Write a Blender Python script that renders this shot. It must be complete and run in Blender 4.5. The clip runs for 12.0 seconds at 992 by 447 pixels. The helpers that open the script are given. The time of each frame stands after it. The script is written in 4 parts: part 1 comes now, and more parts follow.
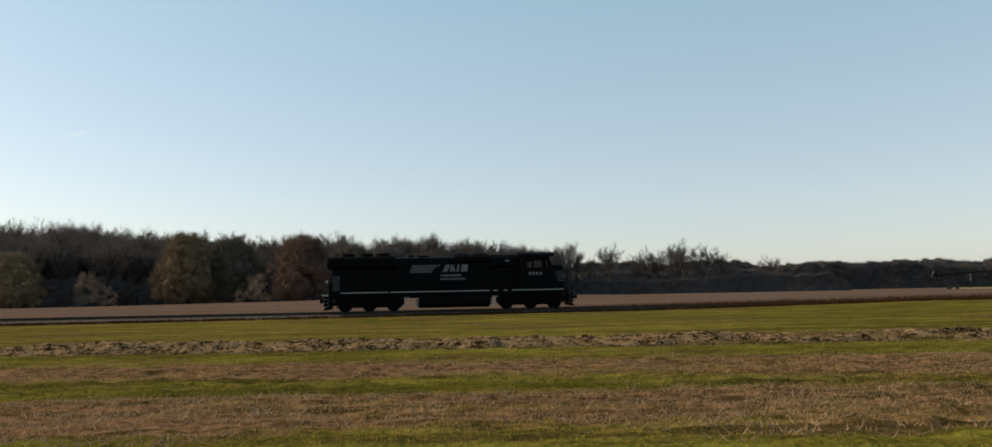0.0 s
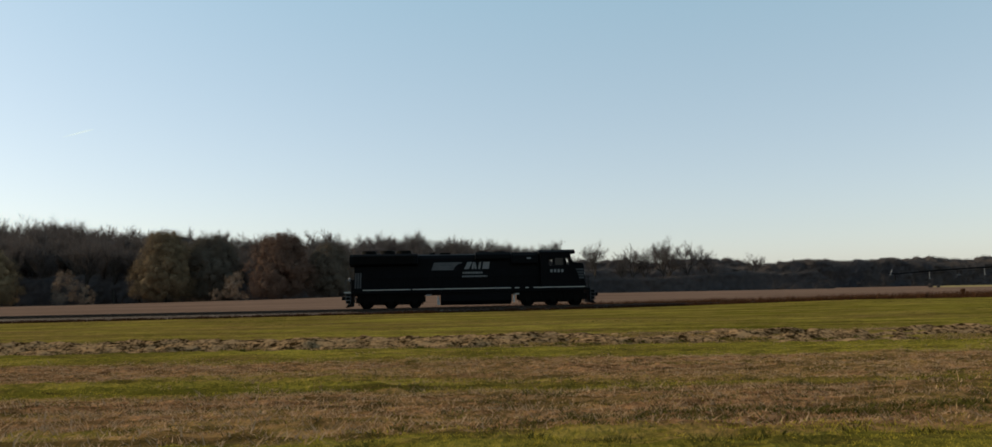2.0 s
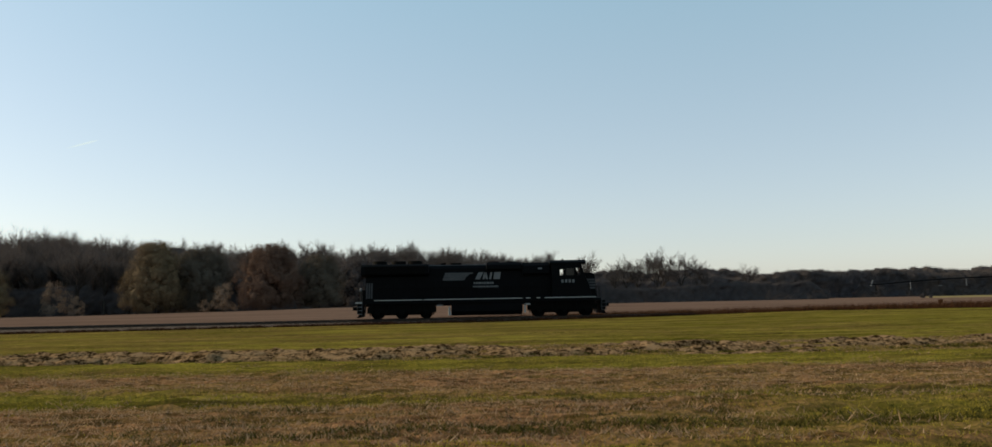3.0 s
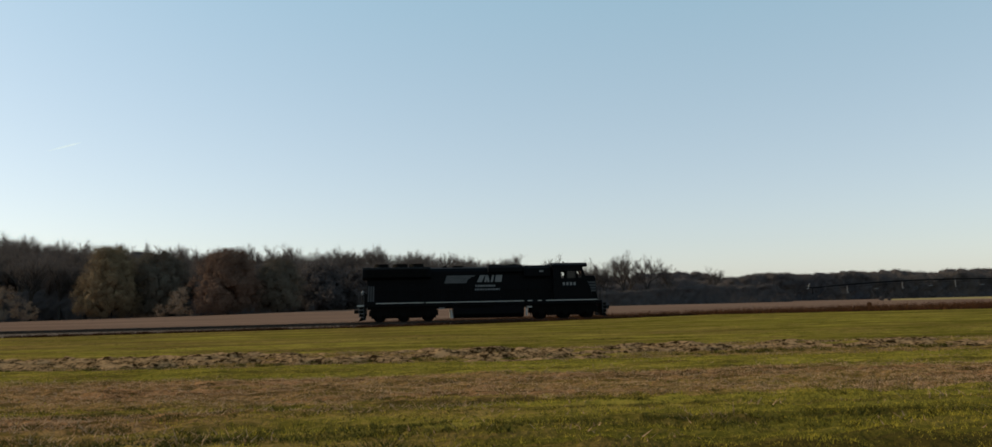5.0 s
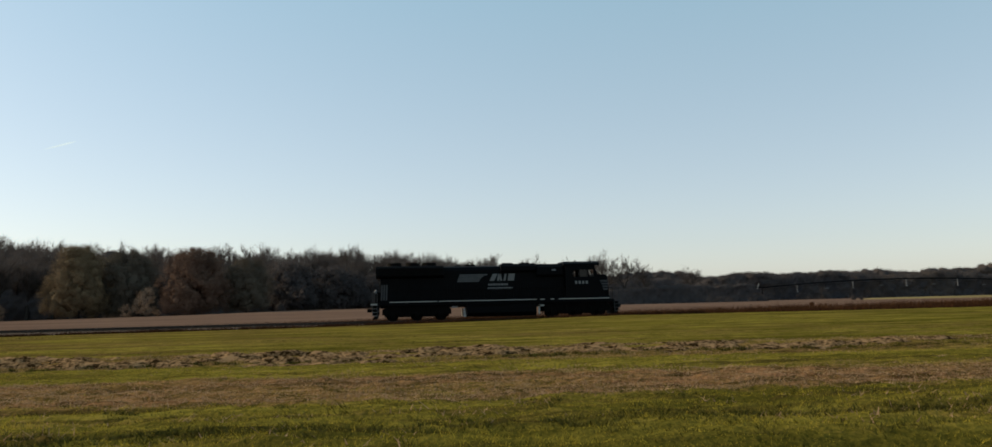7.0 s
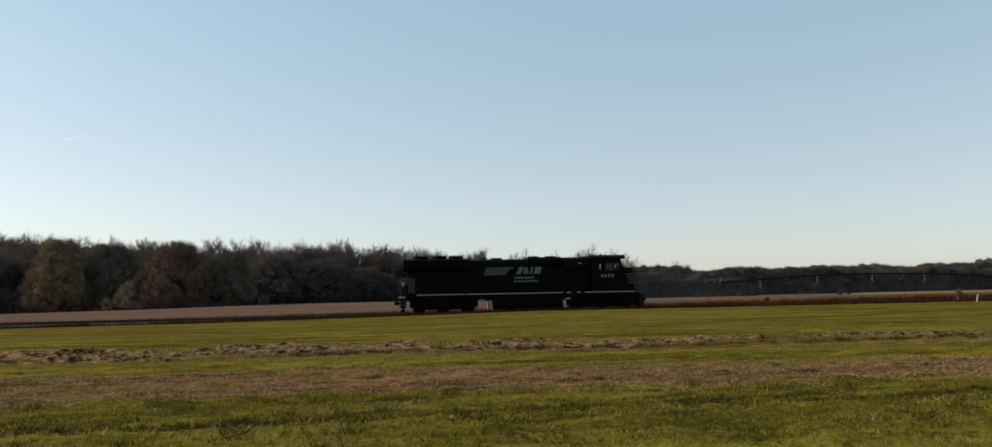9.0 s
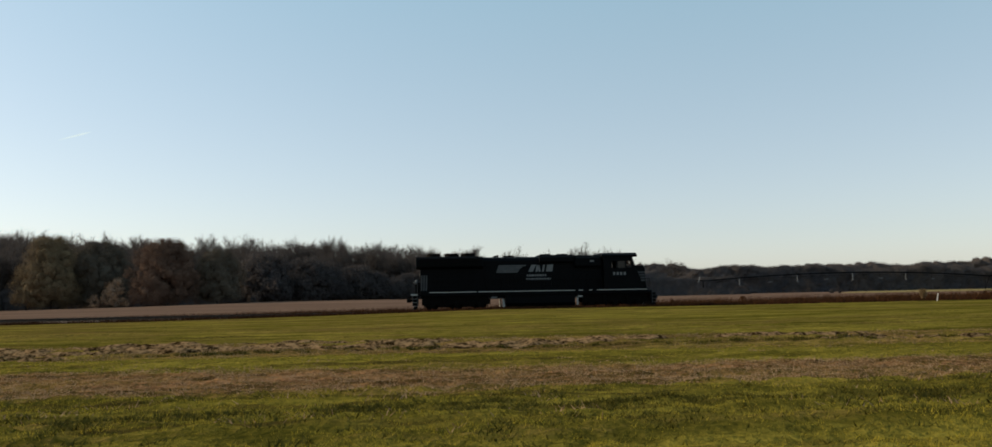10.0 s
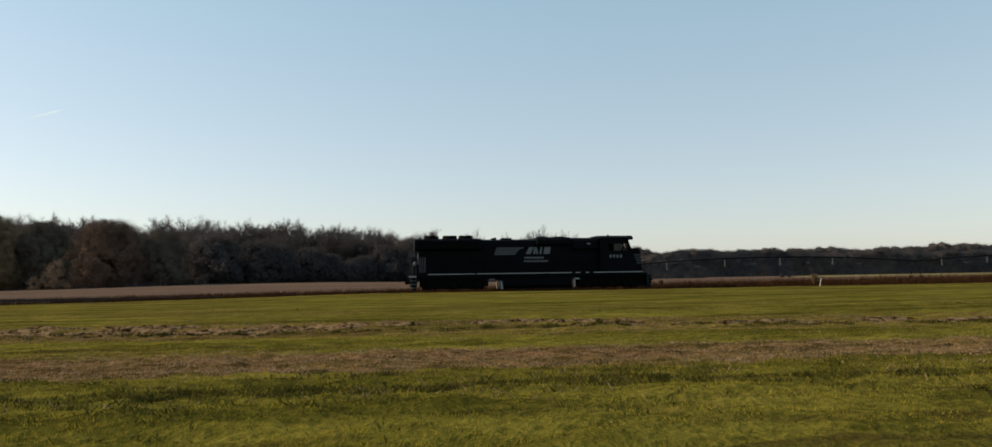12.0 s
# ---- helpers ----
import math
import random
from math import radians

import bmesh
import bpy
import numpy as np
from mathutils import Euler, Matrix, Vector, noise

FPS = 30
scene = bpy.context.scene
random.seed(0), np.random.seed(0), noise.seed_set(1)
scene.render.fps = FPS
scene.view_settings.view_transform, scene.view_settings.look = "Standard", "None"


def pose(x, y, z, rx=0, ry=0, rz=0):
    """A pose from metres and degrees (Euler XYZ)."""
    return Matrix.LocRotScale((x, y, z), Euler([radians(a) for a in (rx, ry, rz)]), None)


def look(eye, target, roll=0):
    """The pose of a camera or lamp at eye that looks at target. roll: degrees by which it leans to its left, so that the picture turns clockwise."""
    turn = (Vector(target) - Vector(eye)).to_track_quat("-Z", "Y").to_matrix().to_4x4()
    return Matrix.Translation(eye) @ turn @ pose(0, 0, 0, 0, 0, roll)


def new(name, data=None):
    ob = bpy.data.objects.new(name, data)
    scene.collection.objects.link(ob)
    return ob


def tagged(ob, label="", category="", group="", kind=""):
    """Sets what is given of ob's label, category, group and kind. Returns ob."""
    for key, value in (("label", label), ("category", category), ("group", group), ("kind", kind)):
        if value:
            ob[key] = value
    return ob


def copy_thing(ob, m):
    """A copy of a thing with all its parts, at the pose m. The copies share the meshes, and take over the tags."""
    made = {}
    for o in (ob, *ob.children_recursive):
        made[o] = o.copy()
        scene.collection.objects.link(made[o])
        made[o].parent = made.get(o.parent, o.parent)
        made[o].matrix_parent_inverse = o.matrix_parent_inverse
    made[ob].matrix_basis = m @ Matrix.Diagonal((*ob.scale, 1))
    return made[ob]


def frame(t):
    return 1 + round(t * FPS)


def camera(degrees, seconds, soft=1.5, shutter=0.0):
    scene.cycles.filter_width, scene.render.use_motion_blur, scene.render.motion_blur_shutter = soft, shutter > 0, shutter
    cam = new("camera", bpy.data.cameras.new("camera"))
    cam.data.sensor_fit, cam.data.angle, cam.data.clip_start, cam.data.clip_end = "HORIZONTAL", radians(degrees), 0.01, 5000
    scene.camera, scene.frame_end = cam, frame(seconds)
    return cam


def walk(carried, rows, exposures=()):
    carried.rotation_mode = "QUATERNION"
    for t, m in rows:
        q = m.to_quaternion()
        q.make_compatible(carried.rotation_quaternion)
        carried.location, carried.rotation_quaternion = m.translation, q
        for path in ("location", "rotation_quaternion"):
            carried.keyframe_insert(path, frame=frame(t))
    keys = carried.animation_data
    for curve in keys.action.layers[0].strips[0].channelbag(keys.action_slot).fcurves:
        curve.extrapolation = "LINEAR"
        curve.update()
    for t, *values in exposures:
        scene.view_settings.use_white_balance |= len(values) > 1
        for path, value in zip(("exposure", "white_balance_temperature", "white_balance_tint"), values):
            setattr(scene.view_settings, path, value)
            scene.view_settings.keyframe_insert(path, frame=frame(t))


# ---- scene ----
cam = camera(65.0, 12.0, soft=1.5)

# seconds, x, z, heading to the right of +y, tilt upwards, lean to the left (degrees)
PATH = [
    (0.0, 0.000, 2.450, 4.174, 4.675, -1.059),
    (0.5, 1.703, 2.439, 4.222, 4.262, -1.052),
    (1.0, 3.413, 2.428, 4.286, 4.065, -1.040),
    (1.5, 5.130, 2.417, 4.313, 4.137, -1.041),
    (2.0, 6.853, 2.405, 4.317, 4.539, -1.072),
    (2.5, 8.583, 2.394, 4.287, 5.063, -1.133),
    (3.0, 10.319, 2.383, 4.329, 5.317, -1.124),
    (5.0, 17.326, 2.337, 5.788, 5.543, -1.281),
    (5.5, 19.089, 2.326, 6.079, 5.554, -1.341),
    (6.0, 20.857, 2.314, 6.283, 5.587, -1.335),
    (6.5, 22.629, 2.303, 6.420, 5.555, -1.367),
    (7.0, 24.406, 2.291, 6.464, 5.479, -1.335),
    (9.0, 31.584, 2.245, 6.231, 5.036, -1.211),
    (9.5, 33.418, 2.233, 6.096, 5.005, -1.154),
    (10.0, 35.272, 2.221, 6.215, 4.885, -1.124),
    (10.5, 37.144, 2.209, 6.657, 4.746, -1.118),
    (11.0, 39.036, 2.196, 7.129, 4.623, -1.080),
    (11.5, 40.947, 2.184, 7.653, 4.407, -1.002),
    (12.0, 42.876, 2.171, 8.202, 3.595, -0.904),
]


def eye_pose(x, z, heading, tilt, lean):
    h, p = radians(heading), radians(tilt)
    way = Vector((math.sin(h) * math.cos(p), math.cos(h) * math.cos(p), math.sin(p)))
    eye = Vector((x, 0.0, z))
    return look(eye, eye + way * 50, lean)


walk(cam, [(t, eye_pose(*r)) for t, *r in PATH], exposures=[(0.0, -0.2, 7150, 12), (12.0, -0.2, 7150, 12)])

# ---- light: low autumn sun behind the train, sky ----
SUN_AZ, SUN_EL = -71.0, 27.0  # degrees from +y towards +x; above the horizon
world = bpy.data.worlds.new("sky_world")
scene.world = world
world.use_nodes = True
wn, wl = world.node_tree.nodes, world.node_tree.links
sky = wn.new("ShaderNodeTexSky")
sky.sky_type, sky.sun_disc = "NISHITA", False
sky.sun_elevation, sky.sun_rotation = radians(SUN_EL), radians(SUN_AZ)
sky.air_density, sky.dust_density, sky.ozone_density, sky.altitude = 0.9, 0.7, 1.5, 20
background = wn["Background"]
background.inputs["Strength"].default_value = 0.175
pale = wn.new("ShaderNodeHueSaturation")
pale.inputs["Saturation"].default_value = 0.8
haze = wn.new("ShaderNodeMix")
haze.data_type = "RGBA"
haze.inputs["Factor"].default_value = 0.42
# thin haze over the whole sky, whiter towards the horizon
way_up, height_of, rise, veil = wn.new("ShaderNodeTexCoord"), wn.new("ShaderNodeSeparateXYZ"), wn.new("ShaderNodeMapRange"), wn.new("ShaderNodeMix")
rise.inputs["From Min"].default_value, rise.inputs["From Max"].default_value = 0.0, 0.36
veil.data_type = "RGBA"
veil.inputs["A"].default_value, veil.inputs["B"].default_value = (3.8, 4.4, 4.95, 1), (2.45, 4.72, 5.98, 1)
wl.new(way_up.outputs["Generated"], height_of.inputs["Vector"])
wl.new(height_of.outputs["Z"], rise.inputs["Value"])
wl.new(rise.outputs["Result"], veil.inputs["Factor"])
wl.new(veil.outputs["Result"], haze.inputs["B"])
wl.new(sky.outputs["Color"], pale.inputs["Color"])
wl.new(pale.outputs["Color"], haze.inputs["A"])
wl.new(haze.outputs["Result"], background.inputs["Color"])

sun_data = bpy.data.lights.new("sun", "SUN")
sun_data.energy, sun_data.angle, sun_data.color = 5.0, radians(0.6), (1.0, 0.84, 0.6)
sun = new("sun", sun_data)
az, el = radians(SUN_AZ), radians(SUN_EL)
sun_way = Vector((math.sin(az) * math.cos(el), math.cos(az) * math.cos(el), math.sin(el)))
sun.matrix_world = look(sun_way * 200, (0, 0, 0))


# ---- materials ----
def material(name, colour, rough=0.8, metal=0.0, vary=0.0, scale=5.0, fine=40.0, bump=0.0, second=None, random_part=0.0, specular=0.5, translucent=0.0, hard=0.3):
    """A principled surface whose colour varies at two scales, with fine relief."""
    m = bpy.data.materials.new(name)
    m.use_nodes = True
    n, l = m.node_tree.nodes, m.node_tree.links
    p = n["Principled BSDF"]
    p.inputs["Roughness"].default_value, p.inputs["Metallic"].default_value = rough, metal
    p.inputs["Specular IOR Level"].default_value = specular
    second = second or tuple(c * (1 - vary) for c in colour)
    tc = n.new("ShaderNodeTexCoord")
    n1, n2 = n.new("ShaderNodeTexNoise"), n.new("ShaderNodeTexNoise")
    n1.inputs["Scale"].default_value, n2.inputs["Scale"].default_value = scale, fine
    n1.inputs["Detail"].default_value = n2.inputs["Detail"].default_value = 4
    for k in (n1, n2):
        l.new(tc.outputs["Object"], k.inputs["Vector"])
    add = n.new("ShaderNodeMath")
    add.operation = "ADD"
    l.new(n1.outputs["Fac"], add.inputs[0])
    l.new(n2.outputs["Fac"], add.inputs[1])
    last = add.outputs[0]
    if random_part:
        geo, info = n.new("ShaderNodeNewGeometry"), n.new("ShaderNodeObjectInfo")
        for socket, weight in ((geo.outputs["Random Per Island"], random_part), (info.outputs["Random"], random_part * 0.6)):
            k = n.new("ShaderNodeMath")
            k.operation = "MULTIPLY_ADD"
            k.inputs[1].default_value = weight
            l.new(socket, k.inputs[0])
            l.new(last, k.inputs[2])
            last = k.outputs[0]
    ramp = n.new("ShaderNodeMapRange")
    ramp.inputs["From Min"].default_value, ramp.inputs["From Max"].default_value = 1 - hard, 1 + hard + 1.2 * random_part
    l.new(last, ramp.inputs["Value"])
    mix = n.new("ShaderNodeMix")
    mix.data_type = "RGBA"
    mix.inputs["A"].default_value, mix.inputs["B"].default_value = (*second, 1), (*colour, 1)
    l.new(ramp.outputs["Result"], mix.inputs["Factor"])
    l.new(mix.outputs["Result"], p.inputs["Base Color"])
    if bump:
        b = n.new("ShaderNodeBump")
        b.inputs["Strength"].default_value, b.inputs["Distance"].default_value = bump, 0.03
        l.new(n2.outputs["Fac"], b.inputs["Height"])
        l.new(b.outputs["Normal"], p.inputs["Normal"])
    if translucent:
        tr, ms = n.new("ShaderNodeBsdfTranslucent"), n.new("ShaderNodeMixShader")
        l.new(mix.outputs["Result"], tr.inputs["Color"])
        ms.inputs[0].default_value = translucent
        l.new(p.outputs[0], ms.inputs[1])
        l.new(tr.outputs[0], ms.inputs[2])
        l.new(ms.outputs[0], n["Material Output"].inputs["Surface"])
    return m


LEAN = 0.09  # the mown strips run at this slope to the x axis


def ground_material():
    """Mown grass, dry strips and stubble, told apart by how far a place lies across the strips."""
    m = bpy.data.materials.new("field_soil_and_grass")
    m.use_nodes = True
    n, l = m.node_tree.nodes, m.node_tree.links
    p = n["Principled BSDF"]
    p.inputs["Roughness"].default_value = 0.95
    p.inputs["Specular IOR Level"].default_value = 0.0

    def math_node(op, a, b, c=None):
        k = n.new("ShaderNodeMath")
        k.operation = op
        for i, v in enumerate((a, b, c)):
            if v is None:
                continue
            if isinstance(v, (int, float)):
                k.inputs[i].default_value = v
            else:
                l.new(v, k.inputs[i])
        return k.outputs[0]

    def noise_node(scale, detail=4.0, stretch=(1, 1, 1), rough=0.6):
        mp, k = n.new("ShaderNodeMapping"), n.new("ShaderNodeTexNoise")
        mp.inputs["Scale"].default_value = stretch
        mp.inputs["Rotation"].default_value = (0, 0, math.atan(LEAN))
        l.new(tc.outputs["Object"], mp.inputs["Vector"])
        l.new(mp.outputs["Vector"], k.inputs["Vector"])
        k.inputs["Scale"].default_value, k.inputs["Detail"].default_value, k.inputs["Roughness"].default_value = scale, detail, rough
        return k.outputs["Fac"]

    tc, sep = n.new("ShaderNodeTexCoord"), n.new("ShaderNodeSeparateXYZ")
    l.new(tc.outputs["Object"], sep.inputs[0])
    x, y = sep.outputs["X"], sep.outputs["Y"]
    across = math_node("MULTIPLY_ADD", x, LEAN, y)
    wide = noise_node(0.12, 3, (0.35, 1, 1))
    streak = noise_node(0.9, 5, (0.22, 1, 1))
    grain = noise_node(9.0, 6)
    wobble = math_node("MULTIPLY_ADD", wide, 2.4, -1.2)
    wobble = math_node("MULTIPLY_ADD", streak, 1.6, math_node("ADD", wobble, -0.8))
    u = math_node("ADD", across, wobble)

    def mixed(fac, a, b):
        k = n.new("ShaderNodeMix")
        k.data_type = "RGBA"
        l.new(fac, k.inputs["Factor"])
        for s, v in (("A", a), ("B", b)):
            if isinstance(v, tuple):
                k.inputs[s].default_value = (*v, 1)
            else:
                l.new(v, k.inputs[s])
        return k.outputs["Result"]

    # dryness across the strips, 0 green and 1 brown
    ramp = n.new("ShaderNodeValToRGB")
    reach = 80.0
    stops = [(0, 0.0), (14.0, 0.0), (15.9, 0.6), (18.0, 0.78), (22.0, 0.9), (23.0, 0.1), (27.6, 0.02),
             (28.8, 0.5), (32.2, 0.5), (33.2, 0.2), (37, 0.1), (45, 0.25), (52, 0.08), (58, 0.2)]
    els = ramp.color_ramp.elements
    while len(els) < len(stops):
        els.new(0.5)
    for e, (pos, v) in zip(els, stops):
        e.position, e.color = pos / reach, (v, v, v, 1)
    l.new(math_node("MULTIPLY", u, 1 / reach), ramp.inputs["Fac"])

    def between(value, a, b, low, high):
        k = n.new("ShaderNodeMapRange")
        for name_, v in (("From Min", a), ("From Max", b), ("To Min", low), ("To Max", high)):
            k.inputs[name_].default_value = v
        l.new(value, k.inputs["Value"])
        return k.outputs["Result"]

    # a second dry patch by the road at the start, and a green wedge between the two
    x_soft = math_node("MULTIPLY_ADD", wide, 14.0, math_node("ADD", x, -7.0))
    patch = math_node("MULTIPLY", between(u, 7.4, 8.4, 0.0, 0.85), math_node("MULTIPLY", between(u, 12.5, 14.5, 1.0, 0.0), between(x_soft, 12.0, 22.0, 1.0, 0.0)))
    wedge = math_node("MULTIPLY", between(u, 13.2, 14.8, 0.0, 0.6), math_node("MULTIPLY", between(u, 17.5, 19.0, 1.0, 0.0), between(x_soft, 3.0, 10.0, 1.0, 0.0)))
    base_dry = math_node("SUBTRACT", math_node("ADD", ramp.outputs["Color"], patch), wedge)
    dry = math_node("MULTIPLY_ADD", streak, 1.5, math_node("ADD", base_dry, -0.82))
    dry = math_node("MULTIPLY_ADD", grain, 0.7, math_node("ADD", dry, -0.33))
    dry = math_node("ADD", dry, between(x, -10, 60, 0.12, -0.12))
    dryc = n.new("ShaderNodeClamp")
    l.new(dry, dryc.inputs[0])
    # dark specks: soil between the straw, with the clods' shade painted in
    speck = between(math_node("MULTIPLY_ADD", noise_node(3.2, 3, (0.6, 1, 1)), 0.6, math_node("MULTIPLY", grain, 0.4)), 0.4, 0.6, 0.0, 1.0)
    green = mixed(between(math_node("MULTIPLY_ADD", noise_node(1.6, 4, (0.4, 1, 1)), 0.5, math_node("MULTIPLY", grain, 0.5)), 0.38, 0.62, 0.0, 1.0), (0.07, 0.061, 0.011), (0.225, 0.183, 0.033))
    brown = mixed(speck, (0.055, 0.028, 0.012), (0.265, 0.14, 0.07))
    tone = between(noise_node(0.45, 5, (0.2, 1, 1)), 0.42, 0.62, 0.0, 0.72)
    green = mixed(tone, green, (0.038, 0.036, 0.006))
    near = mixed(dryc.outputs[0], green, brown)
    # wheel ruts and mower lines, long and thin
    rut = between(noise_node(1.5, 3, (0.05, 1, 1)), 0.53, 0.64, 0.0, 0.7)
    near = mixed(math_node("MULTIPLY", rut, between(y, 36.0, 26.0, 0.1, 1.0)), near, (0.04, 0.027, 0.01))
    # stubble beyond the track, with a paler green field further along
    stubble_n = noise_node(0.03, 5, (0.3, 1, 1))
    stubble_n = between(math_node("MULTIPLY_ADD", noise_node(0.3, 5, (0.12, 1, 1)), 0.6, math_node("MULTIPLY", stubble_n, 0.4)), 0.36, 0.64, 0.0, 1.0)
    stubble = mixed(stubble_n, (0.085, 0.053, 0.04), (0.165, 0.11, 0.083))
    meadow = mixed(stubble_n, (0.15, 0.115, 0.055), (0.23, 0.185, 0.09))
    far_x = n.new("ShaderNodeMapRange")
    far_x.inputs["From Min"].default_value, far_x.inputs["From Max"].default_value = 323, 329
    l.new(math_node("MULTIPLY_ADD", y, 0.4, x), far_x.inputs["Value"])
    far_y = between(math_node("MULTIPLY_ADD", y, -0.65, x), 8.0, 14.0, 0.0, 1.0)
    far = mixed(math_node("MULTIPLY", far_x.outputs["Result"], far_y), stubble, meadow)
    past = n.new("ShaderNodeMapRange")
    past.inputs["From Min"].default_value, past.inputs["From Max"].default_value = 70.0, 71.5
    l.new(y, past.inputs["Value"])
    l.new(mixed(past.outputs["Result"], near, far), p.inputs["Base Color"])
    b = n.new("ShaderNodeBump")
    b.inputs["Strength"].default_value, b.inputs["Distance"].default_value = 0.9, 0.12
    l.new(math_node("ADD", grain, math_node("MULTIPLY", streak, 1.5)), b.inputs["Height"])
    l.new(b.outputs["Normal"], p.inputs["Normal"])
    return m


M_GROUND = ground_material()
M_BLACK = material("black_locomotive_paint", (0.0025, 0.003, 0.004), 0.5, vary=0.4, scale=1.2, fine=14, bump=0.05, specular=0.05)
M_GRIME = material("grimy_black_steel", (0.004, 0.0035, 0.003), 0.8, vary=0.5, scale=2, fine=25, bump=0.3, specular=0.06)
M_WHITE = material("dulled_white_paint", (0.3, 0.3, 0.285), 0.7, vary=0.3, scale=2, fine=30)
M_GREY = material("pale_grey_lettering", (0.12, 0.125, 0.13), 0.7, vary=0.25, scale=2, fine=30)
M_MANE = material("faded_grey_paint", (0.085, 0.088, 0.092), 0.75, vary=0.3, scale=2, fine=20, specular=0.1)
M_DIM = material("dim_grey_paint", (0.06, 0.062, 0.066), 0.75, vary=0.3, scale=2, fine=20, specular=0.1)
M_GLASS = material("dark_cab_glass", (0.006, 0.007, 0.008), 0.12, vary=0.2, specular=0.25)
M_LAMP = material("headlight_lens", (0.7, 0.7, 0.66), 0.15, vary=0.1)
M_STEEL = material("worn_rail_steel", (0.05, 0.035, 0.026), 0.7, specular=0.2, metal=0.0, vary=0.5, scale=3, fine=40)
M_TIE = material("weathered_sleeper_wood", (0.06, 0.042, 0.03), 0.95, specular=0.05, vary=0.5, scale=3, fine=30, bump=0.4, random_part=0.4)
M_BALLAST = material("grey_brown_ballast", (0.125, 0.095, 0.075), 1.0, specular=0.02, vary=0.6, scale=1.5, fine=14, bump=0.9)
M_BARK = material("grey_bark", (0.05, 0.043, 0.038), 0.9, vary=0.5, scale=0.8, specular=0.15, fine=9, bump=0.5)
M_TWIG = material("bare_twigs", (0.102, 0.09, 0.087), 0.9, vary=0.4, scale=0.12, fine=3, specular=0.0, random_part=0.3, translucent=0.4)
M_OAK = material("russet_oak_leaves", (0.15, 0.09, 0.064), 0.85, specular=0.05, second=(0.065, 0.04, 0.03), scale=0.25, fine=2, random_part=0.6, translucent=0.0)
M_TAN = material("tawny_leaves", (0.26, 0.18, 0.1), 0.85, specular=0.05, second=(0.075, 0.055, 0.036), scale=0.25, fine=2, random_part=0.6)
M_DARKLEAF = material("dull_brown_leaves", (0.115, 0.09, 0.066), 0.85, specular=0.05, second=(0.07, 0.059, 0.046), scale=0.2, fine=2, random_part=0.4)
M_PALELEAF = material("pale_pinkish_leaves", (0.27, 0.2, 0.15), 0.85, specular=0.05, second=(0.09, 0.066, 0.05), scale=0.3, fine=2, random_part=0.5, translucent=0.2)
M_BRUSH = material("dull_olive_brush", (0.1, 0.086, 0.082), 0.95, specular=0.0, second=(0.06, 0.056, 0.058), scale=0.05, fine=0.4, random_part=0.1, translucent=0.4)
M_GRASS = material("green_grass_blades", (0.38, 0.295, 0.038), 0.8, specular=0.05, second=(0.125, 0.108, 0.016), scale=0.6, fine=5, random_part=0.6, translucent=0.35, hard=0.2)
M_STRAW = material("dry_straw_blades", (0.46, 0.3, 0.175), 0.8, specular=0.2, second=(0.1, 0.06, 0.03), scale=0.6, fine=5, random_part=0.6, translucent=0.3)
M_WEED = material("rusty_brown_weeds", (0.066, 0.031, 0.015), 0.95, specular=0.0, second=(0.026, 0.012, 0.007), scale=0.4, fine=4, random_part=0.6, translucent=0.08)
M_PALEWEED = material("bleached_weeds", (0.3, 0.21, 0.11), 0.9, specular=0.05, second=(0.07, 0.045, 0.022), scale=0.4, fine=4, random_part=0.6, translucent=0.25)
# the near-black second tone puts the shade of cracks into the hay's colour
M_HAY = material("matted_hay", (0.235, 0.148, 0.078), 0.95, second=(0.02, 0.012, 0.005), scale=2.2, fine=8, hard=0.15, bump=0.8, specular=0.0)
M_FAR = material("grey_far_twigs", (0.105, 0.088, 0.08), 0.95, specular=0.0, second=(0.066, 0.064, 0.07), scale=0.045, fine=0.11, random_part=0.08, translucent=0.4, hard=0.18)
M_TUFT = material("rank_grass_and_hay_shade", (0.085, 0.075, 0.014), 0.85, specular=0.05, second=(0.018, 0.018, 0.004), scale=0.6, fine=5, random_part=0.5)
M_GALV = material("galvanised_steel", (0.012, 0.012, 0.013), 0.9, specular=0.03, metal=0.0, vary=0.4, scale=2, fine=20)
M_HOSE = material("pale_plastic_hose", (0.14, 0.15, 0.16), 0.7, vary=0.3, scale=3, fine=20)
M_TYRE = material("black_rubber", (0.022, 0.019, 0.017), 0.95, vary=0.4, specular=0.03)
M_POST = material("white_plastic_post", (0.5, 0.48, 0.44), 0.7, vary=0.25, scale=3, fine=20)


# ---- mesh helpers ----
def part(name, bm, mat, parent=None, label=""):
    """Links a bmesh as one mesh object, under a thing or a part."""
    me = bpy.data.meshes.new(name)
    bm.normal_update()
    bm.to_mesh(me)
    bm.free()
    me.materials.append(mat)
    ob = new(name, me)
    ob.parent = parent
    return tagged(ob, label)


def raw(name, verts, faces, mat, parent=None):
    """A mesh object from arrays of corners and faces of one size."""
    me = bpy.data.meshes.new(name)
    verts, faces = np.asarray(verts, dtype=np.float32), np.asarray(faces, dtype=np.int32)
    size = faces.shape[1]
    me.vertices.add(len(verts))
    me.vertices.foreach_set("co", verts.ravel())
    me.loops.add(faces.size)
    me.loops.foreach_set("vertex_index", faces.ravel())
    me.polygons.add(len(faces))
    me.polygons.foreach_set("loop_start", np.arange(len(faces), dtype=np.int32) * size)
    me.update(calc_edges=True)
    me.materials.append(mat)
    ob = new(name, me)
    ob.parent = parent
    return ob


